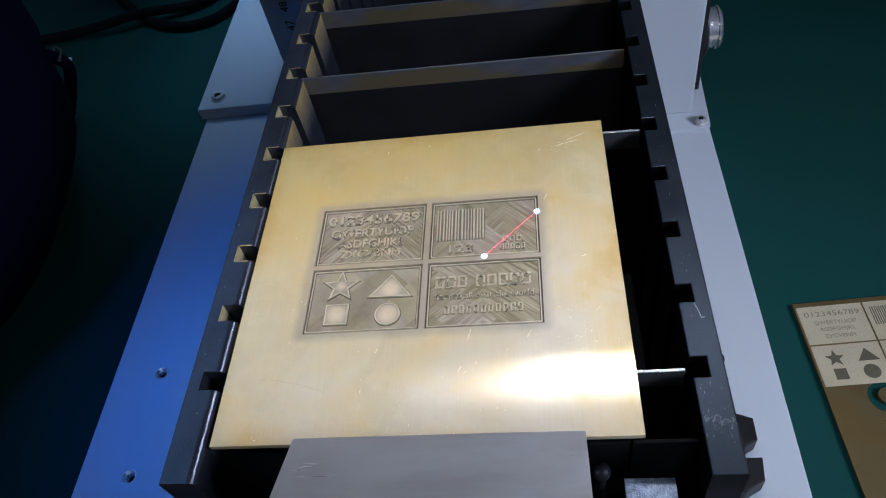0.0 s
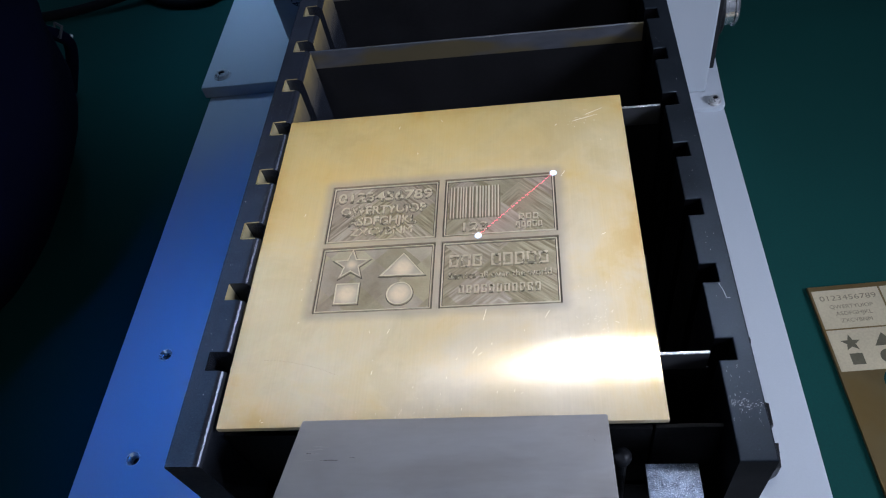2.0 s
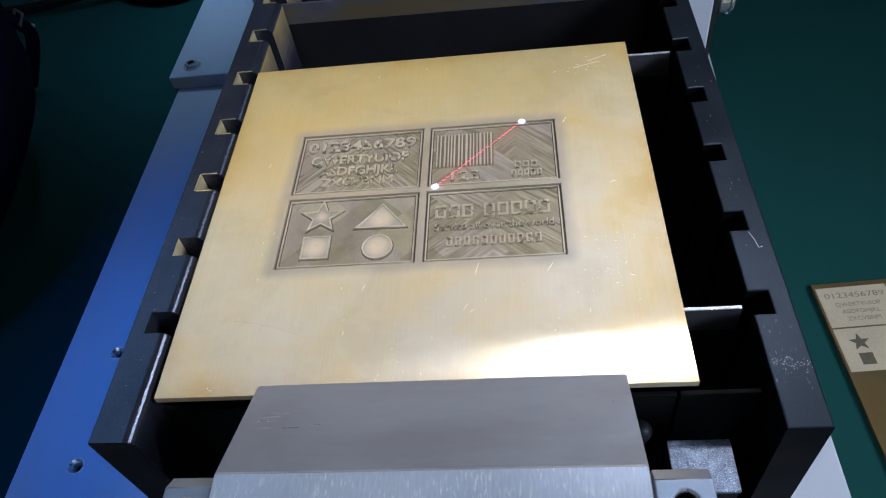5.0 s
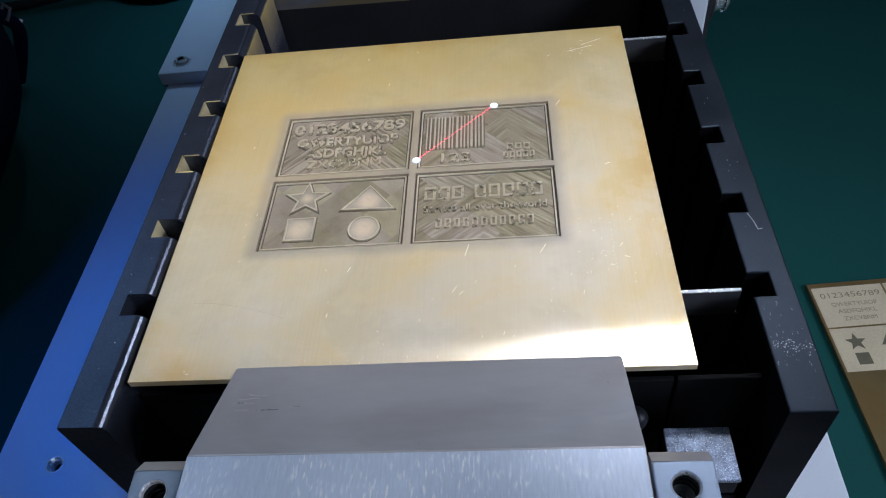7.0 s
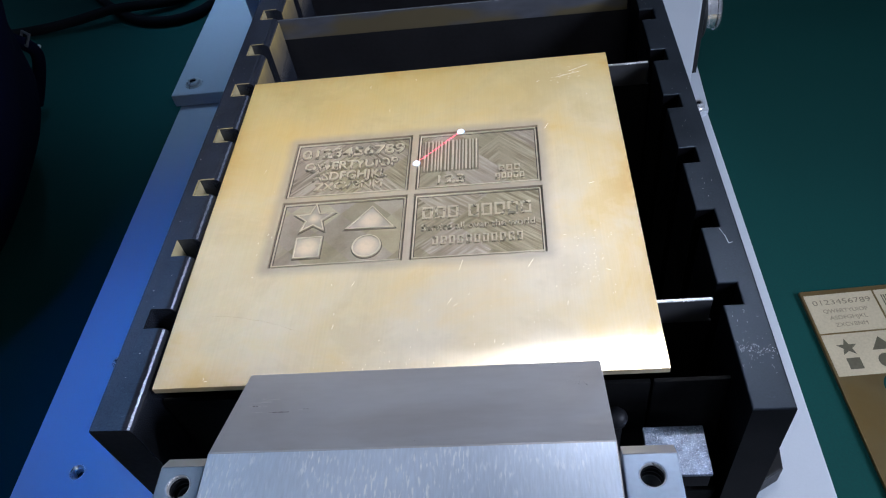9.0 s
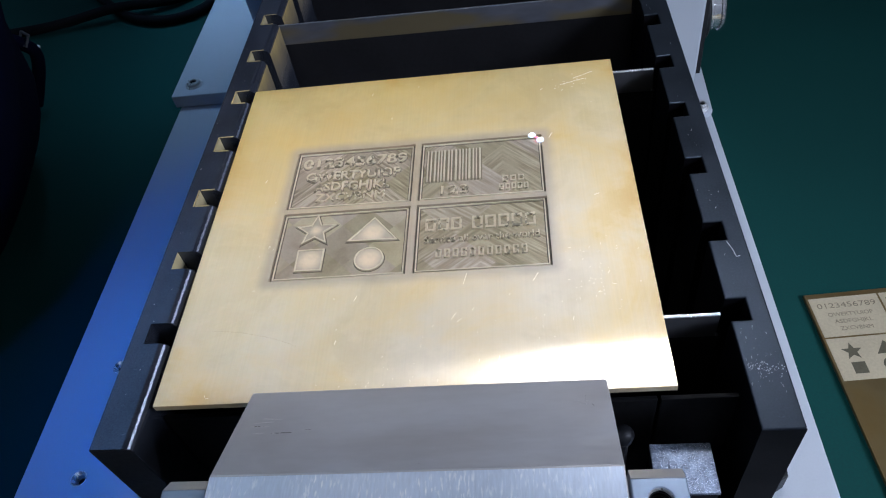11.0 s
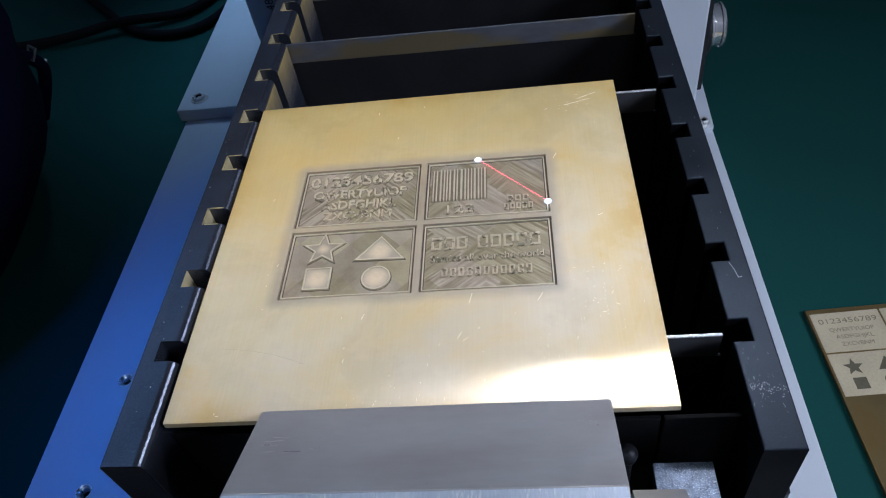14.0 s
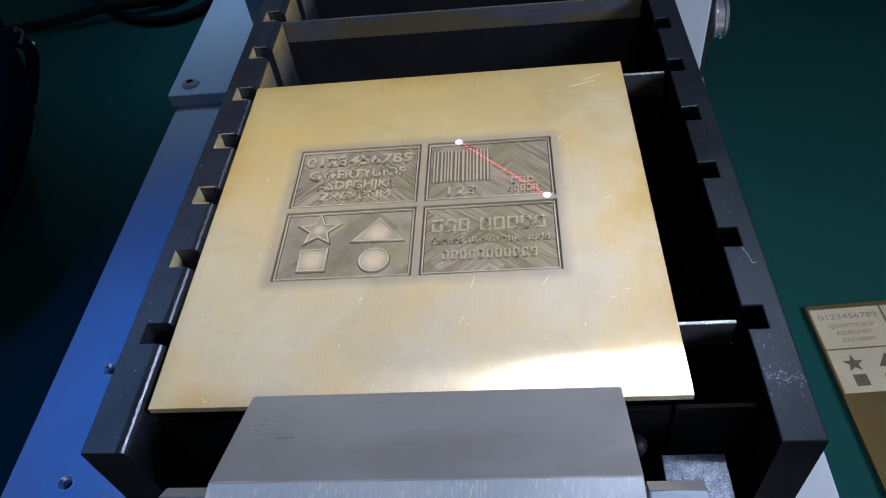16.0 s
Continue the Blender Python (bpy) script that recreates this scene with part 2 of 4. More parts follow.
    b.inputs["Strength"].default_value, b.inputs["Distance"].default_value = 0.10, 0.00004
    l(mixh.outputs[0], b.inputs["Height"])
    l(b.outputs["Normal"], p.inputs["Normal"])
    # a thin share of polished metal between the scratches
    gl, mix = n("ShaderNodeBsdfGlossy"), n("ShaderNodeMixShader")
    l(keen.outputs["Result"], gl.inputs["Roughness"])
    gl.inputs["Anisotropy"].default_value = 0.72
    grainway = n("ShaderNodeCombineXYZ")
    grainway.inputs["Y"].default_value = 1
    l(grainway.outputs["Vector"], gl.inputs["Tangent"])
    polish = n("ShaderNodeMapRange")
    polish.inputs["From Min"].default_value, polish.inputs["From Max"].default_value = 0.40, 0.62
    polish.inputs["To Min"].default_value, polish.inputs["To Max"].default_value = 0.35, 0.20
    l(smudge.outputs["Fac"], polish.inputs["Value"])
    l(polish.outputs["Result"], mix.inputs["Fac"])
    l(tone, gl.inputs["Color"])
    l(b.outputs["Normal"], gl.inputs["Normal"])
    l(p.outputs["BSDF"], mix.inputs[1])
    l(gl.outputs["BSDF"], mix.inputs[2])
    l(mix.outputs["Shader"], nt.nodes["Material Output"].inputs["Surface"])
    return m


def hatched(name, light, dark, middle, pitch, fan=1.0, zones=70.0, facet=0.10):
    """Laser-cut floor of a card: bands of fine parallel cuts that run down and away from the card's middle line,
    crossed in places by bands the other way; the shine of each direction of cuts is put into the colour."""
    m, nt, p = shader(name)
    n, l = nt.nodes.new, nt.links.new

    def maths(kind, x, y=None):
        o = n("ShaderNodeMath")
        o.operation = kind
        for k, v in enumerate((x, y)):
            if isinstance(v, float):
                o.inputs[k].default_value = v
            elif v is not None:
                l(v, o.inputs[k])
        return o.outputs[0]

    co, xyz = n("ShaderNodeTexCoord"), n("ShaderNodeSeparateXYZ")
    l(co.outputs["Object"], xyz.inputs[0])
    side = maths("ABSOLUTE", maths("SUBTRACT", xyz.outputs["X"], middle * C))
    slant = maths("MULTIPLY", side, fan)
    tones = []
    for way, scale in (("ADD", pitch), ("SUBTRACT", pitch * 0.75)):
        across, along = maths(way, xyz.outputs["Y"], slant), maths("SUBTRACT" if way == "ADD" else "ADD", xyz.outputs["Y"], slant)
        at, no = n("ShaderNodeCombineXYZ"), n("ShaderNodeTexNoise")
        l(maths("MULTIPLY", across, scale), at.inputs["X"])
        l(maths("MULTIPLY", along, 55.0), at.inputs["Y"])
        no.inputs["Scale"].default_value, no.inputs["Detail"].default_value = 1.0, 2.0
        l(at.outputs["Vector"], no.inputs["Vector"])
        tones.append(no)
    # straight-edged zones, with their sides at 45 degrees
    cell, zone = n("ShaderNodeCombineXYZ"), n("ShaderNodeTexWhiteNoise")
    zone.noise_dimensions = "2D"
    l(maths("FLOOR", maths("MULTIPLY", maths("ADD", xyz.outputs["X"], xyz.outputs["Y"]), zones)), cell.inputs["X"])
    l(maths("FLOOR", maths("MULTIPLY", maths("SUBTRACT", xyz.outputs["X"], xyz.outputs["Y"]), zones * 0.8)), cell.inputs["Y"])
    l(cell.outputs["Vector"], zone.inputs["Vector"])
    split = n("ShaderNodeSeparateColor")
    l(zone.outputs["Color"], split.inputs[0])
    mx = n("ShaderNodeMix")
    mx.data_type = "FLOAT"
    l(maths("GREATER_THAN", split.outputs[0], 0.78), mx.inputs["Factor"])
    l(tones[0].outputs["Fac"], mx.inputs["A"])
    l(tones[1].outputs["Fac"], mx.inputs["B"])
    # the bands stand out in some stretches and all but vanish in others
    calm, depth = n("ShaderNodeTexNoise"), n("ShaderNodeMapRange")
    calm.inputs["Scale"].default_value, calm.inputs["Detail"].default_value = 130, 1
    l(co.outputs["Object"], calm.inputs["Vector"])
    depth.inputs["From Min"].default_value, depth.inputs["From Max"].default_value = 0.36, 0.58
    depth.inputs["To Min"].default_value = 0.12
    l(calm.outputs["Fac"], depth.inputs["Value"])
    band = maths("ADD", maths("MULTIPLY", maths("SUBTRACT", mx.outputs["Result"], 0.5), depth.outputs["Result"]), 0.5)
    ramp = n("ShaderNodeValToRGB")
    e = ramp.color_ramp.elements
    e[0].position, e[1].position = 0.40, 0.60
    e[0].color, e[1].color = (*dark, 1), (*light, 1)
    l(band, ramp.inputs["Fac"])
    # greyish lilac heat tint in some zones, olive in the others
    tint, heat = n("ShaderNodeMix"), n("ShaderNodeMapRange")
    tint.data_type, tint.blend_type = "RGBA", "MULTIPLY"
    tint.inputs["B"].default_value = (1.16, 1.14, 1.34, 1)
    heat.inputs["From Min"].default_value, heat.inputs["From Max"].default_value = 0.42, 0.75
    l(split.outputs[1], heat.inputs["Value"])
    l(heat.outputs["Result"], tint.inputs["Factor"])
    l(ramp.outputs["Color"], tint.inputs["A"])
    # fine grain of the single cuts
    fine, speck, grain = n("ShaderNodeTexNoise"), n("ShaderNodeMapRange"), n("ShaderNodeVectorMath")
    fine.inputs["Scale"].default_value, fine.inputs["Detail"].default_value = 2600, 3
    l(co.outputs["Object"], fine.inputs["Vector"])
    speck.inputs["From Min"].default_value, speck.inputs["From Max"].default_value = 0.3, 0.7
    speck.inputs["To Min"].default_value, speck.inputs["To Max"].default_value = 0.93, 1.07
    l(fine.outputs["Fac"], speck.inputs["Value"])
    grain.operation = "SCALE"
    l(tint.outputs["Result"], grain.inputs[0])
    l(speck.outputs["Result"], grain.inputs["Scale"])
    # the shine of each zone's cut direction, put into its colour
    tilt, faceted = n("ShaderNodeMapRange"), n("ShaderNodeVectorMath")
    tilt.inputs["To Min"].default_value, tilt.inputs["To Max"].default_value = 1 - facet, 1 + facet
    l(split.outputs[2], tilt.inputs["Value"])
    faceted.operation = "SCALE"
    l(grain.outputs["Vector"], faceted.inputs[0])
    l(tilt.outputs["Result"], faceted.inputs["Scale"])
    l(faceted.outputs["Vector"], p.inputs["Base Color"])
    p.inputs["Metallic"].default_value, p.inputs["Roughness"].default_value = 0.55, 0.46
    b = n("ShaderNodeBump")
    b.inputs["Strength"].default_value, b.inputs["Distance"].default_value = 0.7, 0.0003
    l(band, b.inputs["Height"])
    l(b.outputs["Normal"], p.inputs["Normal"])
    return m


def heat_stained(name, rim, middle, near, far):
    """Brass inside a cut outline: scorched grey at the rim, fading to bare metal in the middle (distances from the field's own centre)."""
    m = surface(name, middle, 0.48, 0.5, grain=1200, blotch=260, spread=0.10)
    nt = m.node_tree
    n, l = nt.nodes.new, nt.links.new
    p = nt.nodes["Principled BSDF"]
    base = p.inputs["Base Color"].links[0].from_socket
    at, wob, co, add, st, mx = n("ShaderNodeVectorMath"), n("ShaderNodeTexNoise"), n("ShaderNodeTexCoord"), n("ShaderNodeMath"), n("ShaderNodeMapRange"), n("ShaderNodeMix")
    at.operation = "LENGTH"
    l(co.outputs["Object"], at.inputs[0])
    wob.inputs["Scale"].default_value, wob.inputs["Detail"].default_value = 420, 4
    l(co.outputs["Object"], wob.inputs["Vector"])
    add.operation = "MULTIPLY_ADD"
    add.inputs[1].default_value = 0.0014
    l(wob.outputs["Fac"], add.inputs[0])
    l(at.outputs["Value"], add.inputs[2])
    st.interpolation_type = "SMOOTHSTEP"
    st.inputs["From Min"].default_value, st.inputs["From Max"].default_value = (far + 0.07) * C, (near + 0.07) * C
    l(add.outputs[0], st.inputs["Value"])
    mx.data_type = "RGBA"
    mx.inputs["A"].default_value = (*rim, 1)
    l(base, mx.inputs["B"])
    l(st.outputs["Result"], mx.inputs["Factor"])
    l(mx.outputs["Result"], p.inputs["Base Color"])
    return m


def ground_steel(name):
    """Ground tool steel: faint bands along the block, brownish stains and blurred reflections put into the colour, a
    soft uneven sheen.
    """
    m = surface(name, (0.555, 0.56, 0.585), 0.36, 0.62, grain=900, blotch=30, stretch=(0.3, 1, 1), spread=0.06, bump=0.05, rough_var=0.10)
    nt = m.node_tree
    n, l = nt.nodes.new, nt.links.new
    p = nt.nodes["Principled BSDF"]
    base = p.inputs["Base Color"].links[0].from_socket
    co, mp, no, st, mx = n("ShaderNodeTexCoord"), n("ShaderNodeMapping"), n("ShaderNodeTexNoise"), n("ShaderNodeMapRange"), n("ShaderNodeMix")
    mp.inputs["Scale"].default_value = (20, 38, 38)
    l(co.outputs["Object"], mp.inputs["Vector"])
    no.inputs["Scale"].default_value, no.inputs["Detail"].default_value, no.inputs["Distortion"].default_value = 1.0, 5, 0.8
    l(mp.outputs["Vector"], no.inputs["Vector"])
    st.inputs["From Min"].default_value, st.inputs["From Max"].default_value = 0.42, 0.66
    st.inputs["To Max"].default_value = 0.6
    l(no.outputs["Fac"], st.inputs["Value"])
    mx.data_type, mx.blend_type = "RGBA", "MULTIPLY"
    mx.inputs["B"].default_value = (0.74, 0.69, 0.64, 1)
    l(st.outputs["Result"], mx.inputs["Factor"])
    l(base, mx.inputs["A"])
    l(mx.outputs["Result"], p.inputs["Base Color"])
    return m


def milled_steel(name):
    """Milled tool steel: fine uneven streaks across the block, bright glints gathered in clouds, dull stains."""
    m = surface(name, (0.60, 0.68, 0.80), 0.35, 0.6, grain=2600, blotch=48, stretch=(1, 0.14, 1), spread=0.13, bump=0.12, rough_var=0.07)
    nt = m.node_tree
    n, l = nt.nodes.new, nt.links.new
    p = nt.nodes["Principled BSDF"]
    base = p.inputs["Base Color"].links[0].from_socket
    co, mp, glint, cloud, keen, near, mul, mx = (n("ShaderNodeTexCoord"), n("ShaderNodeMapping"), n("ShaderNodeTexNoise"), n("ShaderNodeTexNoise"),
                                                 n("ShaderNodeMapRange"), n("ShaderNodeMapRange"), n("ShaderNodeMath"), n("ShaderNodeMix"))
    mp.inputs["Scale"].default_value = (2300, 520, 1)
    l(co.outputs["Object"], mp.inputs["Vector"])
    glint.inputs["Scale"].default_value, glint.inputs["Detail"].default_value = 1.0, 3
    l(mp.outputs["Vector"], glint.inputs["Vector"])
    cloud.inputs["Scale"].default_value, cloud.inputs["Detail"].default_value, cloud.inputs["Distortion"].default_value = 95, 4, 0.7
    l(co.outputs["Object"], cloud.inputs["Vector"])
    keen.inputs["From Min"].default_value, keen.inputs["From Max"].default_value = 0.54, 0.68
    l(glint.outputs["Fac"], keen.inputs["Value"])
    near.inputs["From Min"].default_value, near.inputs["From Max"].default_value = 0.42, 0.62
    near.inputs["To Min"].default_value = 0.12
    l(cloud.outputs["Fac"], near.inputs["Value"])
    mul.operation = "MULTIPLY"
    l(keen.outputs["Result"], mul.inputs[0])
    l(near.outputs["Result"], mul.inputs[1])
    mx.data_type = "RGBA"
    mx.inputs["B"].default_value = (0.93, 0.96, 1.0, 1)
    l(mul.outputs[0], mx.inputs["Factor"])
    l(base, mx.inputs["A"])
    l(mx.outputs["Result"], p.inputs["Base Color"])
    return m


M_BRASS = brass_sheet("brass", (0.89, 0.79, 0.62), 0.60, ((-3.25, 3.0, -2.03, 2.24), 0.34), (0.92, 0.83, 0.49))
M_BRASS_DULL = brass_sheet("dull_brass", (0.29, 0.208, 0.092), 0.42)
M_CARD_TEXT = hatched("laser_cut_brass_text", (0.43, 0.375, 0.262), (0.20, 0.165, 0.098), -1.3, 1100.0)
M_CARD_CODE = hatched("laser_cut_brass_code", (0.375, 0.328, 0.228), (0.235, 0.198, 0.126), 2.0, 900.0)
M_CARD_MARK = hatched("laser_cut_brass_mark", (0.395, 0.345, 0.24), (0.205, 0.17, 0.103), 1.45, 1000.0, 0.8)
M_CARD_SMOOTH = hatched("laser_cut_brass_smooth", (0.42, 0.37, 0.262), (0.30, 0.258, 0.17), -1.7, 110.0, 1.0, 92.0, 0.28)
# burnt outlines that also put the relief's shade into the colour
M_BURNT_SHADE = surface("burnt_shade_edge", (0.075, 0.062, 0.042), 0.5, 0.3, grain=900, blotch=300, spread=0.25)
M_HEAT = heat_stained("heat_stained_brass", (0.44, 0.38, 0.31), (0.74, 0.62, 0.48), 0.10, 0.38)
M_HEAT_SMALL = heat_stained("heat_stained_star", (0.38, 0.335, 0.27), (0.70, 0.59, 0.46), 0.02, 0.22)
M_FIELD = surface("cut_field", (0.21, 0.185, 0.128), 0.5, 0.4, grain=900, blotch=300, spread=0.2)
M_BLOCK = surface("dull_raised_brass", (0.48, 0.42, 0.31), 0.34, 0.6, grain=900, blotch=150, spread=0.2)
M_RAISED = surface("raised_brass", (0.60, 0.53, 0.395), 0.30, 0.6, grain=900, blotch=150, spread=0.2)
M_BAR = surface("bare_ridge", (0.66, 0.59, 0.45), 0.4, 0.5, grain=900, blotch=200, spread=0.15)
M_DUSTY = dusted("dusted_black", (0.092, 0.106, 0.142), (0.30, 0.22, 0.085), front=(-0.03, -0.015), rough=0.2, even=0.75, bump=0.03)
# side faces coloured near black for the shade between the plates
M_RAIL = dusted("shade_sided_black", (0.023, 0.029, 0.038), (0.004, 0.004, 0.005), (-0.3, -0.2), (-0.3, -0.2), False, 0.44, 1.0, 0.05, (0.01, 0.01, 0.012), (0.035, 0.045, 0.06))
# pale flecked metal that paints the highlight along the left rail's edge
M_EDGE = surface("edge_glint_metal", (0.17, 0.195, 0.26), 0.34, 0.9, grain=4000, blotch=200, spread=0.3, bump=0.5, rough_var=0.1, depth=0.0001, fleck=((0.42, 0.48, 0.62), 5200, 0.56))
M_RUBBED = surface("rubbed_steel", (0.30, 0.31, 0.33), 0.4, 0.6, grain=1500, blotch=400, spread=0.35, bump=0.3, fleck=((0.8, 0.82, 0.86), 1800, 0.6))
M_SLOT_RIM = surface("dusty_slot_rim", (0.44, 0.34, 0.155), 0.4, 0.5, grain=2500, blotch=260, spread=0.35, bump=0.2, rough_var=0.1, depth=0.0001)
M_SCUFF = surface("steel_scuff", (0.57, 0.565, 0.57), 0.3, 0.6, grain=1500, blotch=200, spread=0.2)
M_BARE = surface("bare_thread", (0.9, 0.9, 0.9), 0.28, 0.85, grain=900, blotch=200, spread=0.15)
M_WEAR = surface("bare_scuff", (0.34, 0.35, 0.37), 0.5, 0.0, grain=900, blotch=90, spread=0.3)
M_NICK = surface("bright_scratch", (0.97, 0.90, 0.72), 0.45, 0.3, grain=900, blotch=90, spread=0.05)
M_BLACK = surface("black_anodised", (0.009, 0.0095, 0.011), 0.45, 0.0, grain=1500, blotch=60, spread=0.3, bump=0.15, spec=0.2)
M_BLACK_IN = surface("black_inner", (0.022, 0.022, 0.024), 0.6, grain=900, blotch=60, spread=0.3, spec=0.12)
M_STEEL = ground_steel("ground_steel")
M_STEEL_BRUSH = milled_steel("milled_steel")
M_EAR = surface("sawn_steel", (0.31, 0.38, 0.48), 0.45, 0.65, grain=900, blotch=120, spread=0.12, bump=0.1)
M_STRIP = surface("strip_steel", (0.155, 0.165, 0.195), 0.42, 0.6, grain=500, blotch=70, stretch=(0.35, 1, 1), spread=0.22, bump=0.1, fleck=((0.20, 0.165, 0.095), 60, 0.50))
M_PANEL = surface("black_panel", (0.006, 0.006, 0.0062), 0.6, grain=900, blotch=60, spread=0.3, spec=0.06)
M_CROSS = surface("black_cross_plate", (0.011, 0.011, 0.0125), 0.6, grain=900, blotch=60, spread=0.3, spec=0.1)
# strip steel darkened in colour for the strips whose faces lie in shade
M_STRIP_DARK = surface("shaded_steel", (0.06, 0.062, 0.068), 0.5, 0.3, grain=500, blotch=70, spread=0.2, bump=0.1)
M_BLAST = surface("blasted_zinc", (0.26, 0.31, 0.40), 0.42, 0.7, grain=3500, blotch=500, spread=0.7, bump=1.0, fleck=((0.72, 0.80, 0.94), 5200, 0.60))
M_WHITE = surface("white_paint", (0.49, 0.525, 0.565), 0.45, grain=1600, blotch=12, spread=0.04, bump=0.12)
M_MAT = surface("green_mat", (0.004, 0.049, 0.042), 0.85, grain=900, blotch=9, spread=0.2, bump=0.2, spec=0.2)
M_CHROME = surface("chrome", (0.90, 0.90, 0.92), 0.2, 0.85, grain=600, blotch=80, spread=0.06, bump=0.02)
M_ZINC = surface("screw_steel", (0.6, 0.6, 0.6), 0.32, 0.6, grain=900, blotch=200, spread=0.15)
M_DARK = surface("dark_plastic", (0.01, 0.011, 0.013), 0.5, grain=900, blotch=60)
M_CABLE = surface("cable_rubber", (0.006, 0.006, 0.007), 0.8, grain=900, blotch=60, spec=0.12)
M_NAVY = surface("navy_cloth", (0.0015, 0.002, 0.009), 0.95, grain=1200, blotch=30, spread=0.3, spec=0.05)
M_INK = surface("ink", (0.03, 0.03, 0.035), 0.6, grain=900, blotch=90)
M_HAIR = surface("brown_hair", (0.36, 0.28, 0.16), 0.6, grain=900, blotch=90)
M_CREAM = surface("frosted_brass", (0.54, 0.455, 0.30), 0.6, 0.25, grain=900, blotch=60, spread=0.16)
M_OLIVE = surface("dark_mark", (0.13, 0.115, 0.07), 0.6, 0.3, grain=900, blotch=200, spread=0.2)
M_FAINT = surface("faint_mark", (0.24, 0.195, 0.125), 0.65, 0.2, grain=900, blotch=200, spread=0.25)
M_WALL = surface("wall_paint", (0.70, 0.72, 0.75), 0.8, grain=200, blotch=4, spread=0.05)
M_SPOT = glow("laser_spark", (0.86, 0.92, 1.0), 14)
M_PLUME = glow("laser_plume", (0.62, 0.74, 1.0), 1.1)
M_RED = glow("red_pointer", (1.0, 0.07, 0.13), 7)


# ---- mesh helpers ----
def link(name, bm, material, parent=None, label="", smooth=False):
    me = bpy.data.meshes.new(name)
    bmesh.ops.recalc_face_normals(bm, faces=bm.faces)
    bmesh.ops.scale(bm, vec=(C, C, C), verts=bm.verts)
    bm.to_mesh(me)
    bm.free()
    if smooth:
        me.polygons.foreach_set("use_smooth", [True] * len(me.polygons))
    me.materials.append(material)
    ob = new(name, me)
    ob.parent = parent
    if label:
        ob["label"] = label
    return ob


def part(name, bm, material, parent, label="", smooth=False):
    return link(name, bm, material, parent, label, smooth)


def thing(name, x, y, z, label, category, group="", kind="", turn=0.0):
    ob = new(name)
    ob.matrix_basis = pose(x * C, y * C, z * C, 0, 0, turn)
    return tagged(ob, label, category, group, kind)


def box(x0, x1, y0, y1, z0, z1, bevel=0.0, segments=2):
    bm = bmesh.new()
    bmesh.ops.create_cube(bm, size=1)
    bmesh.ops.scale(bm, vec=(x1 - x0, y1 - y0, z1 - z0), verts=bm.verts)
    bmesh.ops.translate(bm, vec=((x0 + x1) / 2, (y0 + y1) / 2, (z0 + z1) / 2), verts=bm.verts)
    if bevel:
        bmesh.ops.bevel(bm, geom=bm.edges[:], offset=bevel, segments=segments, affect="EDGES", profile=0.5)
    return bm


def prism(outline, z0, z1, bevel=0.0, segments=2, top_only=True):
    """An upright prism over an outline in the plan, its top edge rounded."""
    bm = bmesh.new()
    low = [bm.verts.new((x, y, z0)) for x, y in outline]
    high = [bm.verts.new((x, y, z1)) for x, y in outline]
    top = bm.faces.new(high)
    bm.faces.new(low[::-1])
    for a in range(len(outline)):
        b = (a + 1) % len(outline)
        bm.faces.new((low[a], low[b], high[b], high[a]))
    bmesh.ops.recalc_face_normals(bm, faces=bm.faces)
    if bevel:
        edges = list(top.edges) if top_only else bm.edges[:]
        bmesh.ops.bevel(bm, geom=edges, offset=bevel, segments=segments, affect="EDGES", profile=0.5)
    return bm


def lathe(profile, sides=28):
    """A turned body round z from (radius, height) pairs."""
    bm = bmesh.new()
    rings = []
    for r, z in profile:
        if r < 1e-6:
            rings.append([bm.verts.new((0, 0, z))])
        else:
            rings.append([bm.verts.new((r * math.cos(2 * math.pi * k / sides), r * math.sin(2 * math.pi * k / sides), z)) for k in range(sides)])
    for a, b in zip(rings, rings[1:]):
        for k in range(sides):
            j = (k + 1) % sides
            if len(a) == 1 and len(b) == 1:
                continue
            if len(a) == 1:
                bm.faces.new((a[0], b[k], b[j]))
            elif len(b) == 1:
                bm.faces.new((a[k], a[j], b[0]))
            else:
                bm.faces.new((a[k], a[j], b[j], b[k]))
    return bm


def moved(bm, x=0, y=0, z=0, rx=0, ry=0, rz=0):
    bmesh.ops.transform(bm, matrix=pose(x, y, z, rx, ry, rz), verts=bm.verts)
    return bm


def joined(*parts):
    bm = bmesh.new()
    for other in parts:
        me = bpy.data.meshes.new("joint")
        other.to_mesh(me)
        other.free()
        bm.from_mesh(me)
        bpy.data.meshes.remove(me)
    return bm


def baked(data):
    """The mesh of a curve or text, as a bmesh."""
    ob = new("curve", data)
    me = bpy.data.meshes.new_from_object(ob.evaluated_get(bpy.context.evaluated_depsgraph_get()))
    bpy.data.objects.remove(ob)
    bpy.data.curves.remove(data)
    bm = bmesh.new()
    bm.from_mesh(me)
    bpy.data.meshes.remove(me)
    return bm


def sheet(outlines, z0, z1, bevel=0.0):
    """A flat sheet between z0 and z1; the first outline is its rim, the others are holes through it."""
    cu = bpy.data.curves.new("sheet", "CURVE")
    cu.dimensions, cu.fill_mode = "2D", "BOTH"
    cu.extrude = (z1 - z0) / 2 - bevel
    cu.bevel_depth, cu.bevel_resolution = bevel, 2
    if bevel:
        cu.offset = -bevel
    for line in outlines:
        sp = cu.splines.new("POLY")
        sp.points.add(len(line) - 1)
        for point, (x, y) in zip(sp.points, line):
            point.co = (x, y, 0, 1)
        sp.use_cyclic_u = True
    bm = baked(cu)
    bmesh.ops.translate(bm, vec=(0, 0, (z0 + z1) / 2), verts=bm.verts)
    return bm


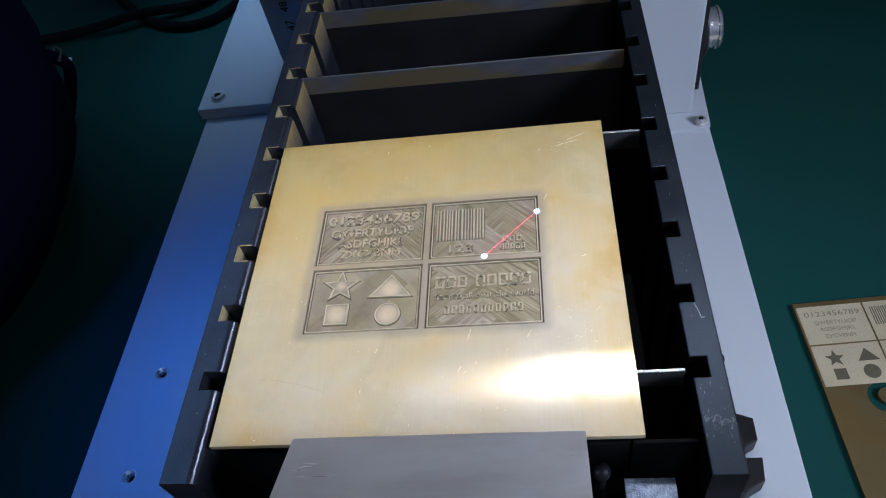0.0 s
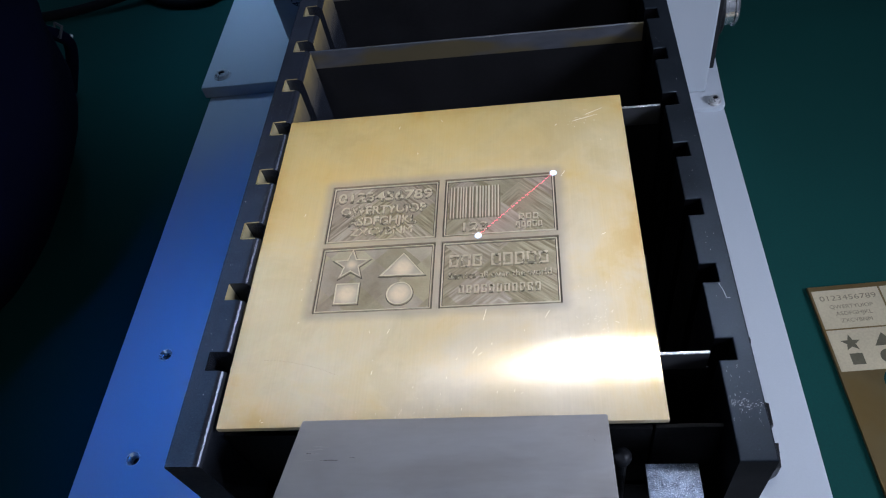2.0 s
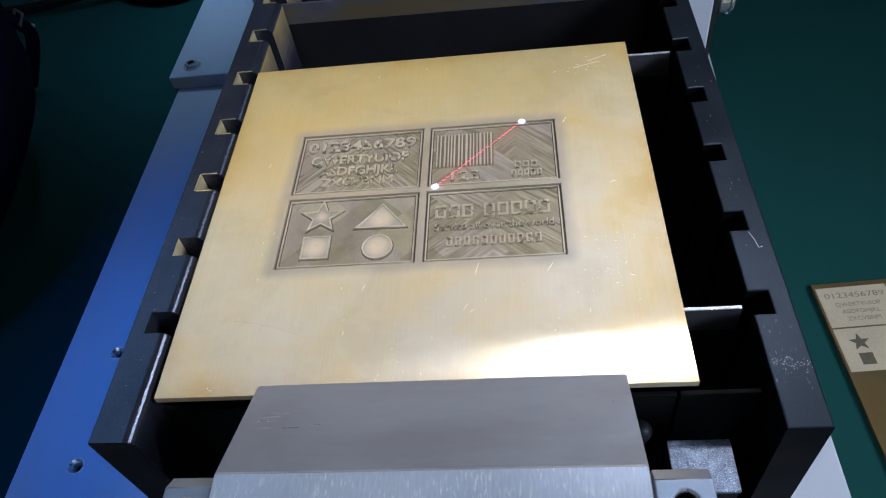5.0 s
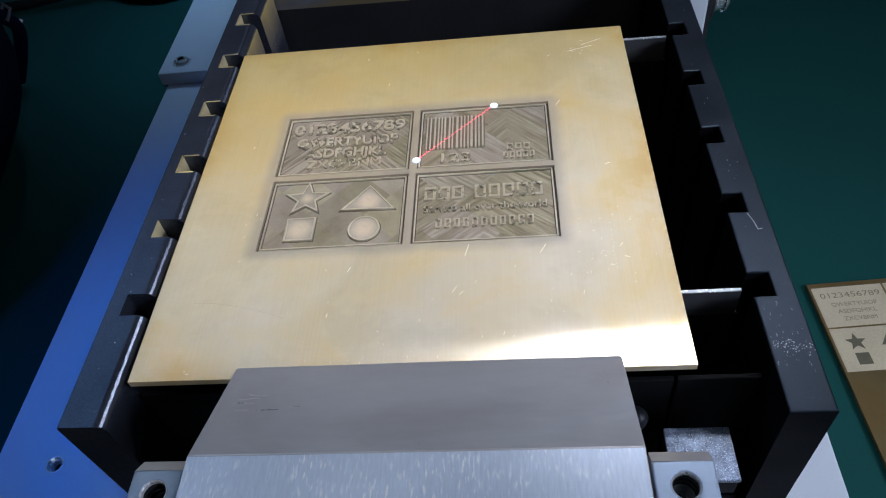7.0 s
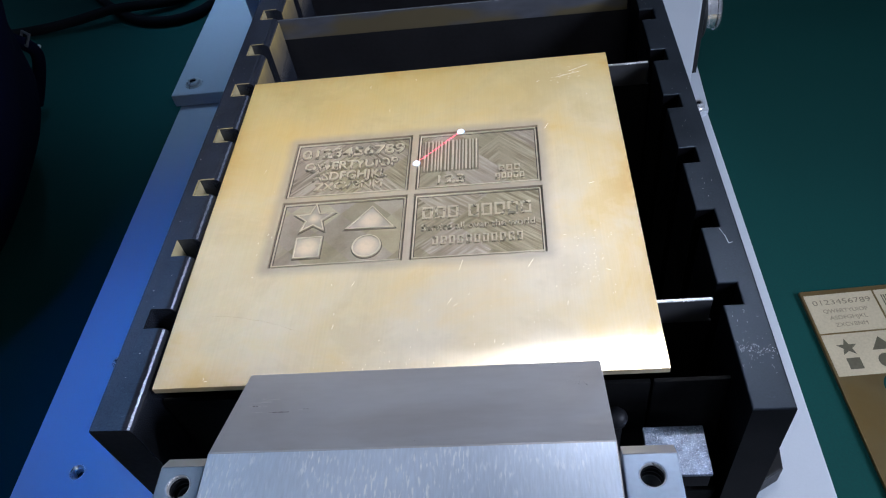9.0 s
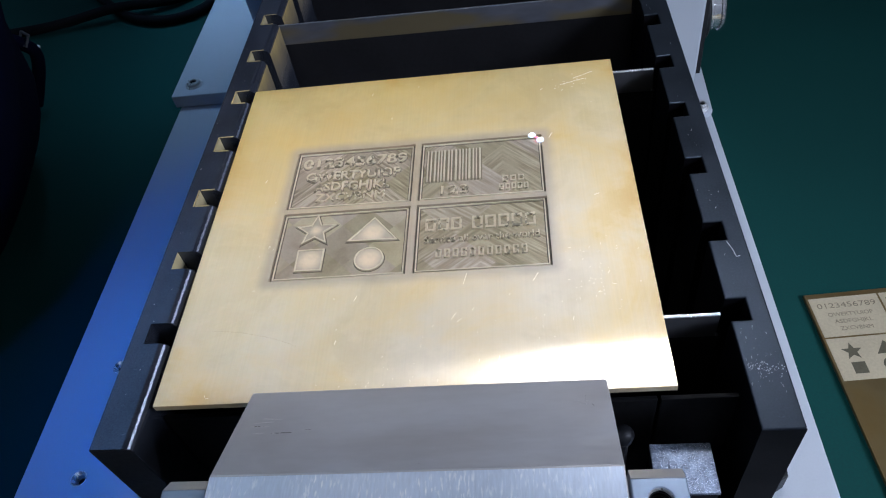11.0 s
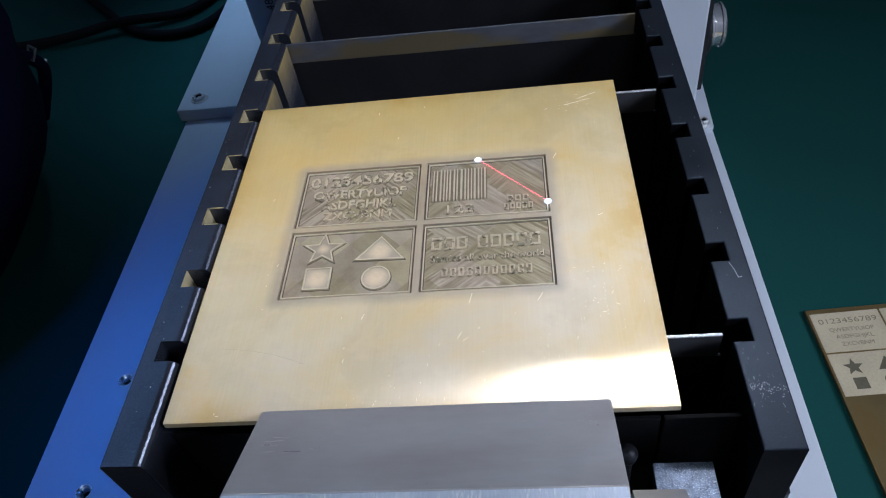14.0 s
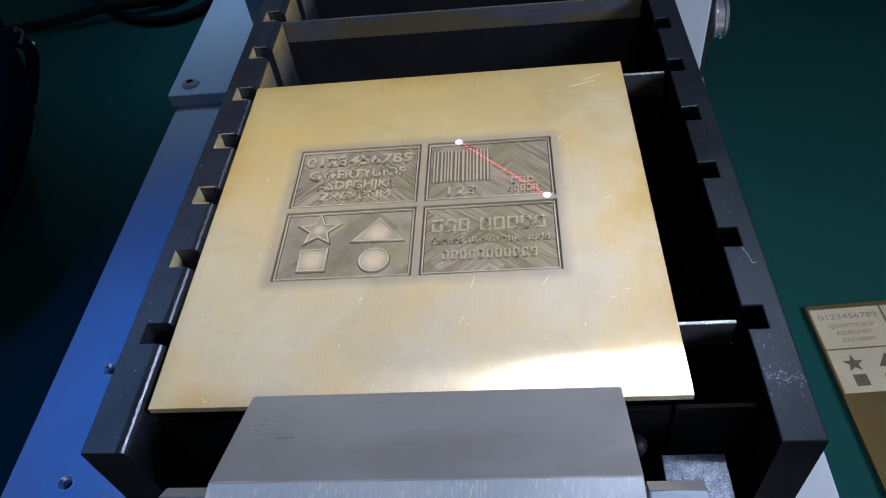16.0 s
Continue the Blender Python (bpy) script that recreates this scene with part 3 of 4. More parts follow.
def ring(x, y, r, sides=28):
    return [(x + r * math.cos(2 * math.pi * k / sides), y + r * math.sin(2 * math.pi * k / sides)) for k in range(sides)]


def rect(x0, x1, y0, y1):
    return [(x0, y0), (x1, y0), (x1, y1), (x0, y1)]


def letters(text, x, y, z, height, width, thick, heavy=0.0, bevel=0.0):
    """Raised letters, centred on x, with their feet on the line y; width: the whole line's."""
    cu = bpy.data.curves.new("text", "FONT")
    cu.body, cu.size, cu.align_x, cu.extrude, cu.offset = text, 1.0, "CENTER", 0.5, heavy
    cu.bevel_depth, cu.bevel_resolution = bevel, 0
    cu.resolution_u = 3
    bm = baked(cu)
    xs = [v.co.x for v in bm.verts]
    sx, sy = width / (max(xs) - min(xs)), height / 0.69
    mid = (max(xs) + min(xs)) / 2
    for v in bm.verts:
        v.co = ((v.co.x - mid) * sx + x, v.co.y * sy + y, max(v.co.z + 0.5, 0) * thick + z)
    return bm


def tube(points, radius):
    cu = bpy.data.curves.new("tube", "CURVE")
    cu.dimensions, cu.bevel_depth, cu.bevel_resolution, cu.use_fill_caps = "3D", radius, 2, True
    sp = cu.splines.new("NURBS")
    sp.points.add(len(points) - 1)
    for p, q in zip(sp.points, points):
        p.co = (*q, 1)
    sp.use_endpoint_u, sp.order_u, sp.resolution_u = True, 4, 8
    return baked(cu)


# ---- the room and the table ----
def build_room():
    tagged(link("floor", box(-250, 250, -200, 300, -80, -76), M_WALL), "plain grey room floor under the table", "floor", kind="structure")
    tagged(link("ceiling", box(-250, 250, -200, 300, 190, 194), M_WALL), "plain pale ceiling above the work table", "ceiling", kind="structure")
    for name, b in (("wall_north", (-250, 250, 300, 306)), ("wall_south", (-250, 250, -206, -200))):
        tagged(link(name, box(*b, -80, 194), M_WALL), "plain pale painted wall of the workshop", "wall", kind="structure")
    for name, b in (("wall_west", (-256, -250, -206, 306)), ("wall_east", (250, 256, -206, 306))):
        tagged(link(name, box(*b, -80, 194), M_WALL), "plain pale painted wall of the workshop", "wall", kind="structure")


def build_table():
    t = thing("work_table", 0, 10, 0, "work table covered with a dark green cutting mat", "table")
    part("tabletop", box(-90, 90, -60, 80, -3, -0.3, 0.2), M_DARK, t)
    part("cutting_mat", box(-88, 88, -58, 78, -0.3, 0, 0.05), M_MAT, t, "dark teal-green rubber cutting mat")
    for x in (-80, 80):
        for y in (-50, 70):
            part("leg", box(x - 3, x + 3, y - 3, y + 3, -76, -3, 0.3), M_DARK, t)


# ---- the marking machine ----
BASE = 3.04


def socket_screw(x, y, z, r, h, label):
    s = thing("socket_screw", x, y, z, label, "screw", "screws of the machine feet")
    part("washer", lathe([(0, 0), (r * 1.35, 0), (r * 1.35, 0.08), (r * 1.25, 0.12), (0, 0.12)]), M_ZINC, s)
    part("head", lathe([(r * 0.98, 0.1), (r, h * 0.9), (r * 0.9, h), (r * 0.55, h), (r * 0.5, h - 0.25), (0, h - 0.25)]), M_ZINC, s, smooth=False)
    part("socket", lathe([(0, h - 0.24), (r * 0.48, h - 0.24), (r * 0.5, h - 0.05)], 6), M_DARK, s, "dark hexagon socket")


def build_machine():
    m = thing("machine_base", 0, 0, 0, "white painted steel base plate of the marking machine on the mat", "machine base")
    holes = [ring(-15.63, y, 0.27) for y in (-0.38, 4.72)]
    part("base_plate", sheet([rect(-18.1, 12.3, -15, 60), *holes], 0.6, BASE, 0.06), M_WHITE, m)
    part("underside", box(-17.6, 11.8, -14.5, 59.5, 0.0, 0.7), M_DARK, m)
    for y in (-0.38, 4.72):
        # the lining is coloured black for the shade inside the hole
        hole = part("threaded_hole", moved(lathe([(0.25, -0.05), (0.25, -0.34), (0.16, -0.36), (0.16, -0.6), (0.0, -0.6)]), -15.63, y, BASE), M_BLACK, m, "dark threaded hole")
        part("hole_rim", moved(lathe([(0.33, -0.002), (0.325, 0.012), (0.30, 0.012), (0.21, -0.12), (0.17, -0.34)]), -15.63, y, BASE), M_BARE, hole, "bright bare rim")
    # left foot and column
    left = thing("left_column", -13, 30, BASE, "white painted lift column with a foot plate and printed scale", "machine column")
    part("foot_plate", box(-5.4, 4.5, -6.7, 14, 0, 0.81, 0.06), M_WHITE, left)
    part("post", box(-0.3, 5.0, -2.9, 10, 0.8, 60, 0.1), M_WHITE, left)
    for k, word in enumerate(("46", "47", "48", "49")):
        part("scale_number", moved(letters(word, 0, 0, 0, 0.5, 0.7, 0.02), 1.35, -2.92, 2.4 + 1.32 * k, 90, -90, 0), M_INK, left, "small black printed scale number")
    # right foot, column and push button
    right = thing("right_column", 11, 19.6, BASE, "white painted machine column with a push button on its side", "machine column")
    part("foot_plate", prism([(-3.0, -1.3), (1.0, -1.3), (1.2, -1.2), (1.33, -1.0), (1.5, 3.0), (1.5, 14), (-3.0, 14)], 0, 0.26, 0.05), M_WHITE, right)
    part("post", box(-3.0, 0.5, 0.0, 14, 0.25, 60, 0.12), M_WHITE, right)
    part("side_panel", box(0.5, 0.75, 0.25, 13, 1.65, 60, 0.03), M_DARK, right, "black plate on the column's side")
    part("button_bezel", moved(lathe([(0, 0), (1.5, 0), (1.5, 0.12), (1.4, 0.2), (0, 0.2)]), 0.75, 1.75, 4.45, 0, 90, 0), M_DARK, right, "black bezel")
    b = part("push_button", moved(lathe([(1.08, 0), (1.08, 0.2), (1.04, 0.25), (1.04, 0.55), (1.1, 0.6), (1.1, 0.68), (1.0, 0.78), (0, 0.74)]), 0.93, 1.75, 4.45, 0, 90, 0), M_CHROME, right, "chrome push button", smooth=False)
    socket_screw(-17.22, 24.4, BASE + 0.75, 0.40, 0.3, "steel socket screw holding the foot plate")
    socket_screw(11.8, 18.75, BASE + 0.26, 0.26, 0.35, "small steel screw in the foot plate")


# ---- the slotted bed ----
PITCH, TOP = 2.035, 16.42


def comb(length, wall, width, first, flip):
    """The plan of a side plate with slots cut in from its inner side; x from the outer face inwards."""
    line = [(0, 0), (width, 0)]
    y = first
    while y < length - 1:
        line += [(width, y - 0.26), (wall, y - 0.26), (wall, y + 0.26), (width, y + 0.26)]
        y += PITCH
    line += [(width, length), (0, length)]
    return [(-x, y) for x, y in line] if flip else line


def rounded_rail(length, wall, width, first, h, r):
    """A slotted side plate whose long inner edge is rounded; x from the outer face inwards."""
    bm = bmesh.new()
    arc = [(width - r + r * math.sin(a), h - r + r * math.cos(a)) for a in [radians(90 * k / 8) for k in range(9)]]
    tooth = [(0, 0), (0, h - 0.02), (0.02, h), *arc, (width, 0)]
    web = [(0, 0), (0, h - 0.02), (0.02, h), (wall, h), (wall, 0)]

    def run(profile, y0, y1, ends):
        a = [bm.verts.new((x, y0, z)) for x, z in profile]
        b = [bm.verts.new((x, y1, z)) for x, z in profile]
        for k in range(len(profile)):
            j = (k + 1) % len(profile)
            f = bm.faces.new((a[k], b[k], b[j], a[j]))
            f.smooth = 3 <= k < len(profile) - 2 and len(profile) > 6
        if ends:
            bm.faces.new(a)
            bm.faces.new(b[::-1])

    y, at = first, 0.0
    while y < length - 1:
        run(tooth, at, y - 0.26, True)
        run(web, y - 0.26, y + 0.26, False)
        at = y + 0.26
        y += PITCH
    run(tooth, at, length, True)
    bmesh.ops.remove_doubles(bm, verts=bm.verts, dist=1e-4)
    for e in bm.edges:
        e.smooth = len(e.link_faces) == 2 and all(f.smooth for f in e.link_faces)
    return bm


def edge_glint(length, width, first, h, r):
    """A bright strip for the highlight along the rounded inner edge, tooth by tooth, with an uneven outline."""
    bm = bmesh.new()
    rnd = random.Random(21)
    y, at = first, 0.0
    while y < length - 1:
        rows = []
        n = max(2, int((y - 0.28 - at) / 0.06))
        for k in range(n + 1):
            v = at + 0.02 + (y - 0.30 - at) * k / n
            lo, hi = rnd.uniform(27, 33), rnd.uniform(41, 46)
            rows.append([bm.verts.new((width - r + (r + 0.002) * math.sin(radians(a)), v, h - r + (r + 0.002) * math.cos(radians(a)))) for a in (lo, (2 * lo + hi) / 3, (lo + 2 * hi) / 3, hi)])
        for p, q in zip(rows, rows[1:]):
            for k in range(3):
                bm.faces.new((p[k], q[k], q[k + 1], p[k + 1])).smooth = True
        at = y + 0.26
        y += PITCH
    return bm


def slot_rims(length, wall, width, first, h, from_y):
    """Bare rubbed rims round the mouths of the slots in a side plate, on its top."""
    made = []
    y = first
    while y < length - 1:
        if y > from_y:
            for side in (-1, 1):
                made.append(box(wall + 0.01, width - 0.16, y + side * 0.285 - 0.02, y + side * 0.285 + 0.02, h - 0.01, h + 0.003))
            made.append(box(wall - 0.045, wall - 0.004, y - 0.29, y + 0.29, h - 0.01, h + 0.003))
        y += PITCH
    return joined(*made)


def build_bed():
    bed = thing("slotted_bed", 0, 0, BASE, "black anodised bed with slotted side plates on the machine base", "machine bed")
    h = TOP - BASE
    lp = part("side_plate", moved(rounded_rail(30, 0.33, 0.87, 2.63, h, 0.2), -6.01, -5.88, 0, 0, 0, -0.5), M_DUSTY, bed, "slotted plate with a rounded inner edge")
    part("edge_glint", moved(edge_glint(13, 0.87, 2.63, h, 0.2), -6.01, -5.88, 0, 0, 0, -0.5), M_EDGE, lp, "bright strip for the highlight on the inner edge")
    tagged(part("slot_rims", moved(slot_rims(22, 0.33, 0.87, 2.63, h, 6.0), -6.01, -5.88, 0, 0, 0, -0.5), M_SLOT_RIM, lp, "bare brass-dusted rims of the slots"), kind="stuff")
    # black sheet added to darken the left plate's front end
    part("end_sheet", moved(box(-6.0, -5.16, -5.9, -5.882, 0.01, h - 0.03, 0.004), 0, 0, 0), M_CROSS, lp, "thin dull black sheet over the front end")
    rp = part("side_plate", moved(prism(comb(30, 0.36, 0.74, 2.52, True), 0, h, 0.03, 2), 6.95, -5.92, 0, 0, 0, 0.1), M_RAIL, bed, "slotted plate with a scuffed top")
    rnd = random.Random(7)
    wear = []

    def over_slot(y, first):
        return abs((y + 5.9 - first + PITCH / 2) % PITCH - PITCH / 2) < 0.34


    for k in range(150):
        u = rnd.random()
        x, y = 6.28 + 0.64 * u, -4.66 - 0.08 * u + rnd.gauss(0, 0.05 + 0.04 * u)
        if k > 80:
            x, y = rnd.choice((6.35, 6.5, 6.56, 6.72)) + rnd.gauss(0, 0.05), rnd.uniform(-5.2, -3.7)
        if k > 120:
            y = rnd.uniform(-5.6, 8)
        a, b = rnd.uniform(0.001, 0.004), rnd.uniform(0.004, 0.03)
        if k < 80:
            a, b = rnd.uniform(0.002, 0.010), rnd.uniform(0.002, 0.010)
        if not over_slot(y, 2.52) or x > 6.64:
            wear.append(moved(box(-a, a, -b, b, -0.004, 0.004), x, y, h, 0, 0, rnd.uniform(-12, 12)))
    for x0, y0, x1, y1 in ((6.56, -1.68, 6.63, -1.9), (6.63, -1.9, 6.66, -2.1), (6.66, -2.1, 6.74, -2.08)):
        ln = math.hypot(x1 - x0, y1 - y0) / 2
        wear.append(moved(box(-ln, ln, -0.007, 0.007, -0.004, 0.005), (x0 + x1) / 2, (y0 + y1) / 2, h, 0, 0, math.degrees(math.atan2(y1 - y0, x1 - x0))))
    tagged(part("worn_spots", joined(*wear), M_WEAR, rp, "bare scuffs on the top"), kind="stuff")
    wear = []
    for k in range(26):
        a, b = rnd.uniform(0.003, 0.012), rnd.uniform(0.004, 0.02)
        x, y = rnd.uniform(-5.85, -5.42), rnd.uniform(-5.4, 9)
        if over_slot(y, 2.63):
            continue
        wear.append(moved(box(-a, a, -b, b, -0.004, 0.004), x, y, h, 0, 0, rnd.uniform(-60, 60)))
    tagged(part("worn_spots", joined(*wear), M_WEAR, lp, "bare specks on the top"), kind="stuff")
    part("bed_floor", box(-5.2, 6.2, -5.6, 24, 5.0, 6.0), M_BLACK_IN, bed)
    part("back_plate", box(-5.1, 6.2, 23.2, 24, 6.0, h - 0.5), M_BLACK_IN, bed)
    part("front_plate", box(-5.1, 6.2, -5.7, -5.0, 6.0, 9.6, 0.05), M_PANEL, bed)
    part("inner_panel", box(-5.1, 4.72, -4.9, -4.8, 6.0, 12.7, 0.02), M_PANEL, bed)
    part("inner_panel", box(4.78, 6.2, -4.9, -4.8, 6.0, 12.7, 0.02), M_PANEL, bed)
    for line in ([(6.9, 0.0), (10.1, -0.08), (10.6, 0.2), (10.62, 1.08), (10.0, 1.32), (6.9, 1.35)], [(6.9, -1.85), (9.8, -1.8), (10.52, -1.4), (10.62, -0.5), (6.9, -0.5)]):
        part("mounting_lug", prism(line, 0, 0.96, 0.04), M_BLACK, bed, "black mounting lug with slanted corners")


def build_pins():
    s = thing("side_screw", 6.95, -2.96, 15.95, "small black screw in the side plate's outer face", "screw")
    part("head", moved(lathe([(0, 0), (0.11, 0), (0.11, 0.08), (0.08, 0.12), (0, 0.12)], 16), 0, 0, 0, 0, 90, 0), M_BLACK, s)
    b = thing("locating_pin", 4.05, -5.3, BASE + 6, "black round-headed pin beside the stop block", "pin")
    part("shank", lathe([(0.13, 0), (0.13, 5.95), (0, 5.95)], 16), M_BLACK, b)
    part("cap", moved(lathe([(0.13, 0), (0.2, 0.06), (0.22, 0.2), (0.15, 0.34), (0, 0.38)], 18), 0, 0, 5.95), M_BLACK, b, smooth=True)


def build_strips():
    for y, turn in ((-3.37, 0), (4.74, -0.3), (8.73, -1.0), (12.7, -1.7)):
        s = thing("support_strip", 0, y, TOP - 0.17, "flat steel strip standing on edge in the bed's slots", "support strip", "strips across the bed", turn=turn)
        blade = part("blade", box(-5.1, 6.1, -0.035, 0.035, -0.71, -0.02, 0.01), M_STRIP_DARK if y < 5 else M_STRIP, s)
        part("upper_edge", box(-5.1, 6.1, -0.037, 0.037, -0.03, 0, 0.008), M_RUBBED if y < 5 else M_STRIP, blade, "bare upper edge")
        part("cross_plate", box(-5.1, 6.16, -0.03, 0.03, -8.0, -0.71), M_CROSS, s, "black lower plate")


# ---- the clamp at the bed's front ----
def build_stop():
    s = thing("steel_stop_block", 0, 0, 0, "ground steel stop block with a sloping top against the brass plate", "stop block")
    wedge = bmesh.new()
    prof = [(-5.04, 16.84), (-7.06, 17.72), (-10.0, 17.72), (-10.0, 15.2), (-5.35, 15.2), (-5.04, 16.5)]
    a = [wedge.verts.new((-2.80, y, z)) for y, z in prof]
    b = [wedge.verts.new((3.72, y, z)) for y, z in prof]
    wedge.faces.new(a)
    wedge.faces.new(b[::-1])
    for k in range(len(prof)):
        j = (k + 1) % len(prof)
        wedge.faces.new((a[k], b[k], b[j], a[j]))
    bmesh.ops.recalc_face_normals(wedge, faces=wedge.faces)
    bmesh.ops.bevel(wedge, geom=wedge.edges[:], offset=0.025, segments=2, affect="EDGES")
    part("wedge", wedge, M_STEEL, s)
    rnd = random.Random(31)
    marks = []
    for k in range(9):
        x, y = -2.62 + abs(rnd.gauss(0, 0.62)), rnd.choice((-5.78, -5.9, -6.05, -6.12, -6.3)) + rnd.gauss(0, 0.035)
        ln, wide = rnd.uniform(0.06, 0.38), rnd.uniform(0.003, 0.013)
        if x - ln > -2.74:
            marks.append(moved(box(-ln, ln, -wide, wide, -0.004, 0.0025), x, y, 16.84 - (y + 5.04) * 0.4356, -23.5, 0, rnd.gauss(0, 2.5)))
    for k in range(9):
        x, y = rnd.gauss(3.25, 0.08), rnd.gauss(-5.65, 0.06)
        marks.append(moved(box(-0.03, 0.03, -0.003, 0.003, -0.004, 0.0015), x, y, 16.84 - (y + 5.04) * 0.4356, -23.5, 0, rnd.gauss(-35, 12)))
    tagged(part("scuffs", joined(*marks), M_SCUFF, s, "pale rub marks along the slope"), kind="stuff")
    part("top_face", box(-2.78, 3.70, -9.98, -7.075, 17.71, 17.735, 0.008), M_STEEL_BRUSH, s, "milled top with long scratches")
    for x0, x1, hx in ((3.78, 4.6, 4.18), (-3.6, -2.84, -3.21)):
        ear = part("ear", sheet([rect(x0, x1, -8.04, -7.21), ring(hx, -7.555, 0.185)], 16.9, 17.6, 0.03), M_EAR, s)
        part("sloped_edge", moved(prism([(-7.21, 16.9), (-7.0, 16.9), (-7.0, 17.42), (-7.21, 17.59)], x0 + 0.01, x1 - 0.01), 0, 0, 0, 90, 0, 90), M_STEEL, ear, "ground sloping back edge")
        # black lining puts the shade down the ear's hole into the colour
        part("hole_lining", moved(lathe([(0.19, 0.0), (0.17, -0.08), (0.18, -0.14), (0.165, -0.2), (0.18, -0.26), (0.165, -0.32), (0.18, -0.4), (0.17, -0.66)]), hx, -7.555, 17.57), M_BLACK, ear, "threaded hole")
        part("hole_rim", moved(lathe([(0.195, 0.0), (0.19, 0.008), (0.178, -0.01), (0.176, -0.12)]), hx, -7.555, 17.592), M_ZINC, ear, "bright steel rim of the hole")
    c = thing("clamp_carrier", 0, 0, 0, "black carrier under the steel stop block", "clamp carrier")
    part("body", box(-2.6, 3.5, -10, -5.9, 9.0, 15.19, 0.05), M_BLACK_IN, c)
    part("side_arm", box(3.5, 5.6, -9.0, -6.2, 9.0, 13.0, 0.05), M_CROSS, c)
    z = thing("blasted_block", 5.14, -5.7, 0, "small black block with a sand-blasted zinc top beside the stop", "block")
    part("body", box(-0.55, 0.55, -0.60, 0.36, 14.2, 14.70, 0.02), M_CROSS, z, "black body")
    part("blasted_top", box(-0.57, 0.57, -0.62, 0.38, 14.69, 14.78, 0.015), M_BLAST, z)


# ---- the brass plate with its four engraved cards ----
PLATE_Z = 16.4
CARD_X = ((-3.23, -0.18), (-0.03, 2.98))
CARD_Y = ((-2.01, 0.04), (0.19, 2.22))
DEEP = 0.068


def pocketed(xs, ys, pockets, z0, z1, deep):
    """A slab with rectangular pockets sunk into its top."""
    bm = bmesh.new()

    def quad(*co):
        bm.faces.new([bm.verts.new(c) for c in co])

    for a in range(len(xs) - 1):
        for b in range(len(ys) - 1):
            z = z1 - deep if (a, b) in pockets else z1
            x0, x1, y0, y1 = xs[a], xs[a + 1], ys[b], ys[b + 1]
            quad((x0, y0, z), (x1, y0, z), (x1, y1, z), (x0, y1, z))
            if (a, b) in pockets:
                for (p, q), (r, s) in (((x0, y0), (x1, y0)), ((x1, y0), (x1, y1)), ((x1, y1), (x0, y1)), ((x0, y1), (x0, y0))):
                    quad((p, q, z), (r, s, z), (r, s, z1), (p, q, z1))
    x0, x1, y0, y1 = xs[0], xs[-1], ys[0], ys[-1]
    for (p, q), (r, s) in (((x0, y0), (x1, y0)), ((x1, y0), (x1, y1)), ((x1, y1), (x0, y1)), ((x0, y1), (x0, y0))):
        quad((p, q, z0), (r, s, z0), (r, s, z1), (p, q, z1))
    quad((x0, y0, z0), (x0, y1, z0), (x1, y1, z0), (x1, y0, z0))
    bmesh.ops.remove_doubles(bm, verts=bm.verts, dist=1e-5)
    return bm


def star(x, y, r, inner=0.42, squash=1.0):
    return [(x + (r if k % 2 == 0 else r * inner) * math.sin(math.pi * k / 5), y + squash * (r if k % 2 == 0 else r * inner) * math.cos(math.pi * k / 5)) for k in range(10)]


def inset(line, by):
    """The outline moved inwards by that much (outwards if negative), corners mitred."""
    if sum(a[0] * b[1] - b[0] * a[1] for a, b in zip(line, line[1:] + line[:1])) < 0:
        line = line[::-1]
    made = []
    for k in range(len(line)):
        p, q, r = Vector(line[k - 1]), Vector(line[k]), Vector(line[(k + 1) % len(line)])
        u, v = (q - p).normalized(), (r - q).normalized()
        nu, nv = Vector((-u.y, u.x)), Vector((-v.y, v.x))
        way = (nu + nv).normalized()
        made.append(tuple(q + way * (by / max(way.dot(nu), 0.35))))
    return made


def frame_line(x0, x1, y0, y1, w, z0, z1):
    return sheet([rect(x0, x1, y0, y1), rect(x0 + w, x1 - w, y0 + w, y1 - w)], z0, z1)


def logo_bars(x, y, w, h, thick, z):
    """A wordmark as plain blocks: eight blocks, no letters."""
    made = []
    step = w / 8.6
    for k in range(8):
        gap = 0.6 * step if k > 2 else 0
        x0 = x - w / 2 + k * step + gap
        w2 = step * 0.8
        made.append(sheet([rect(x0, x0 + w2, y, y + h), rect(x0 + 0.05, x0 + w2 - 0.05, y + 0.06, y + h - 0.06)], z, z + thick))
    return made


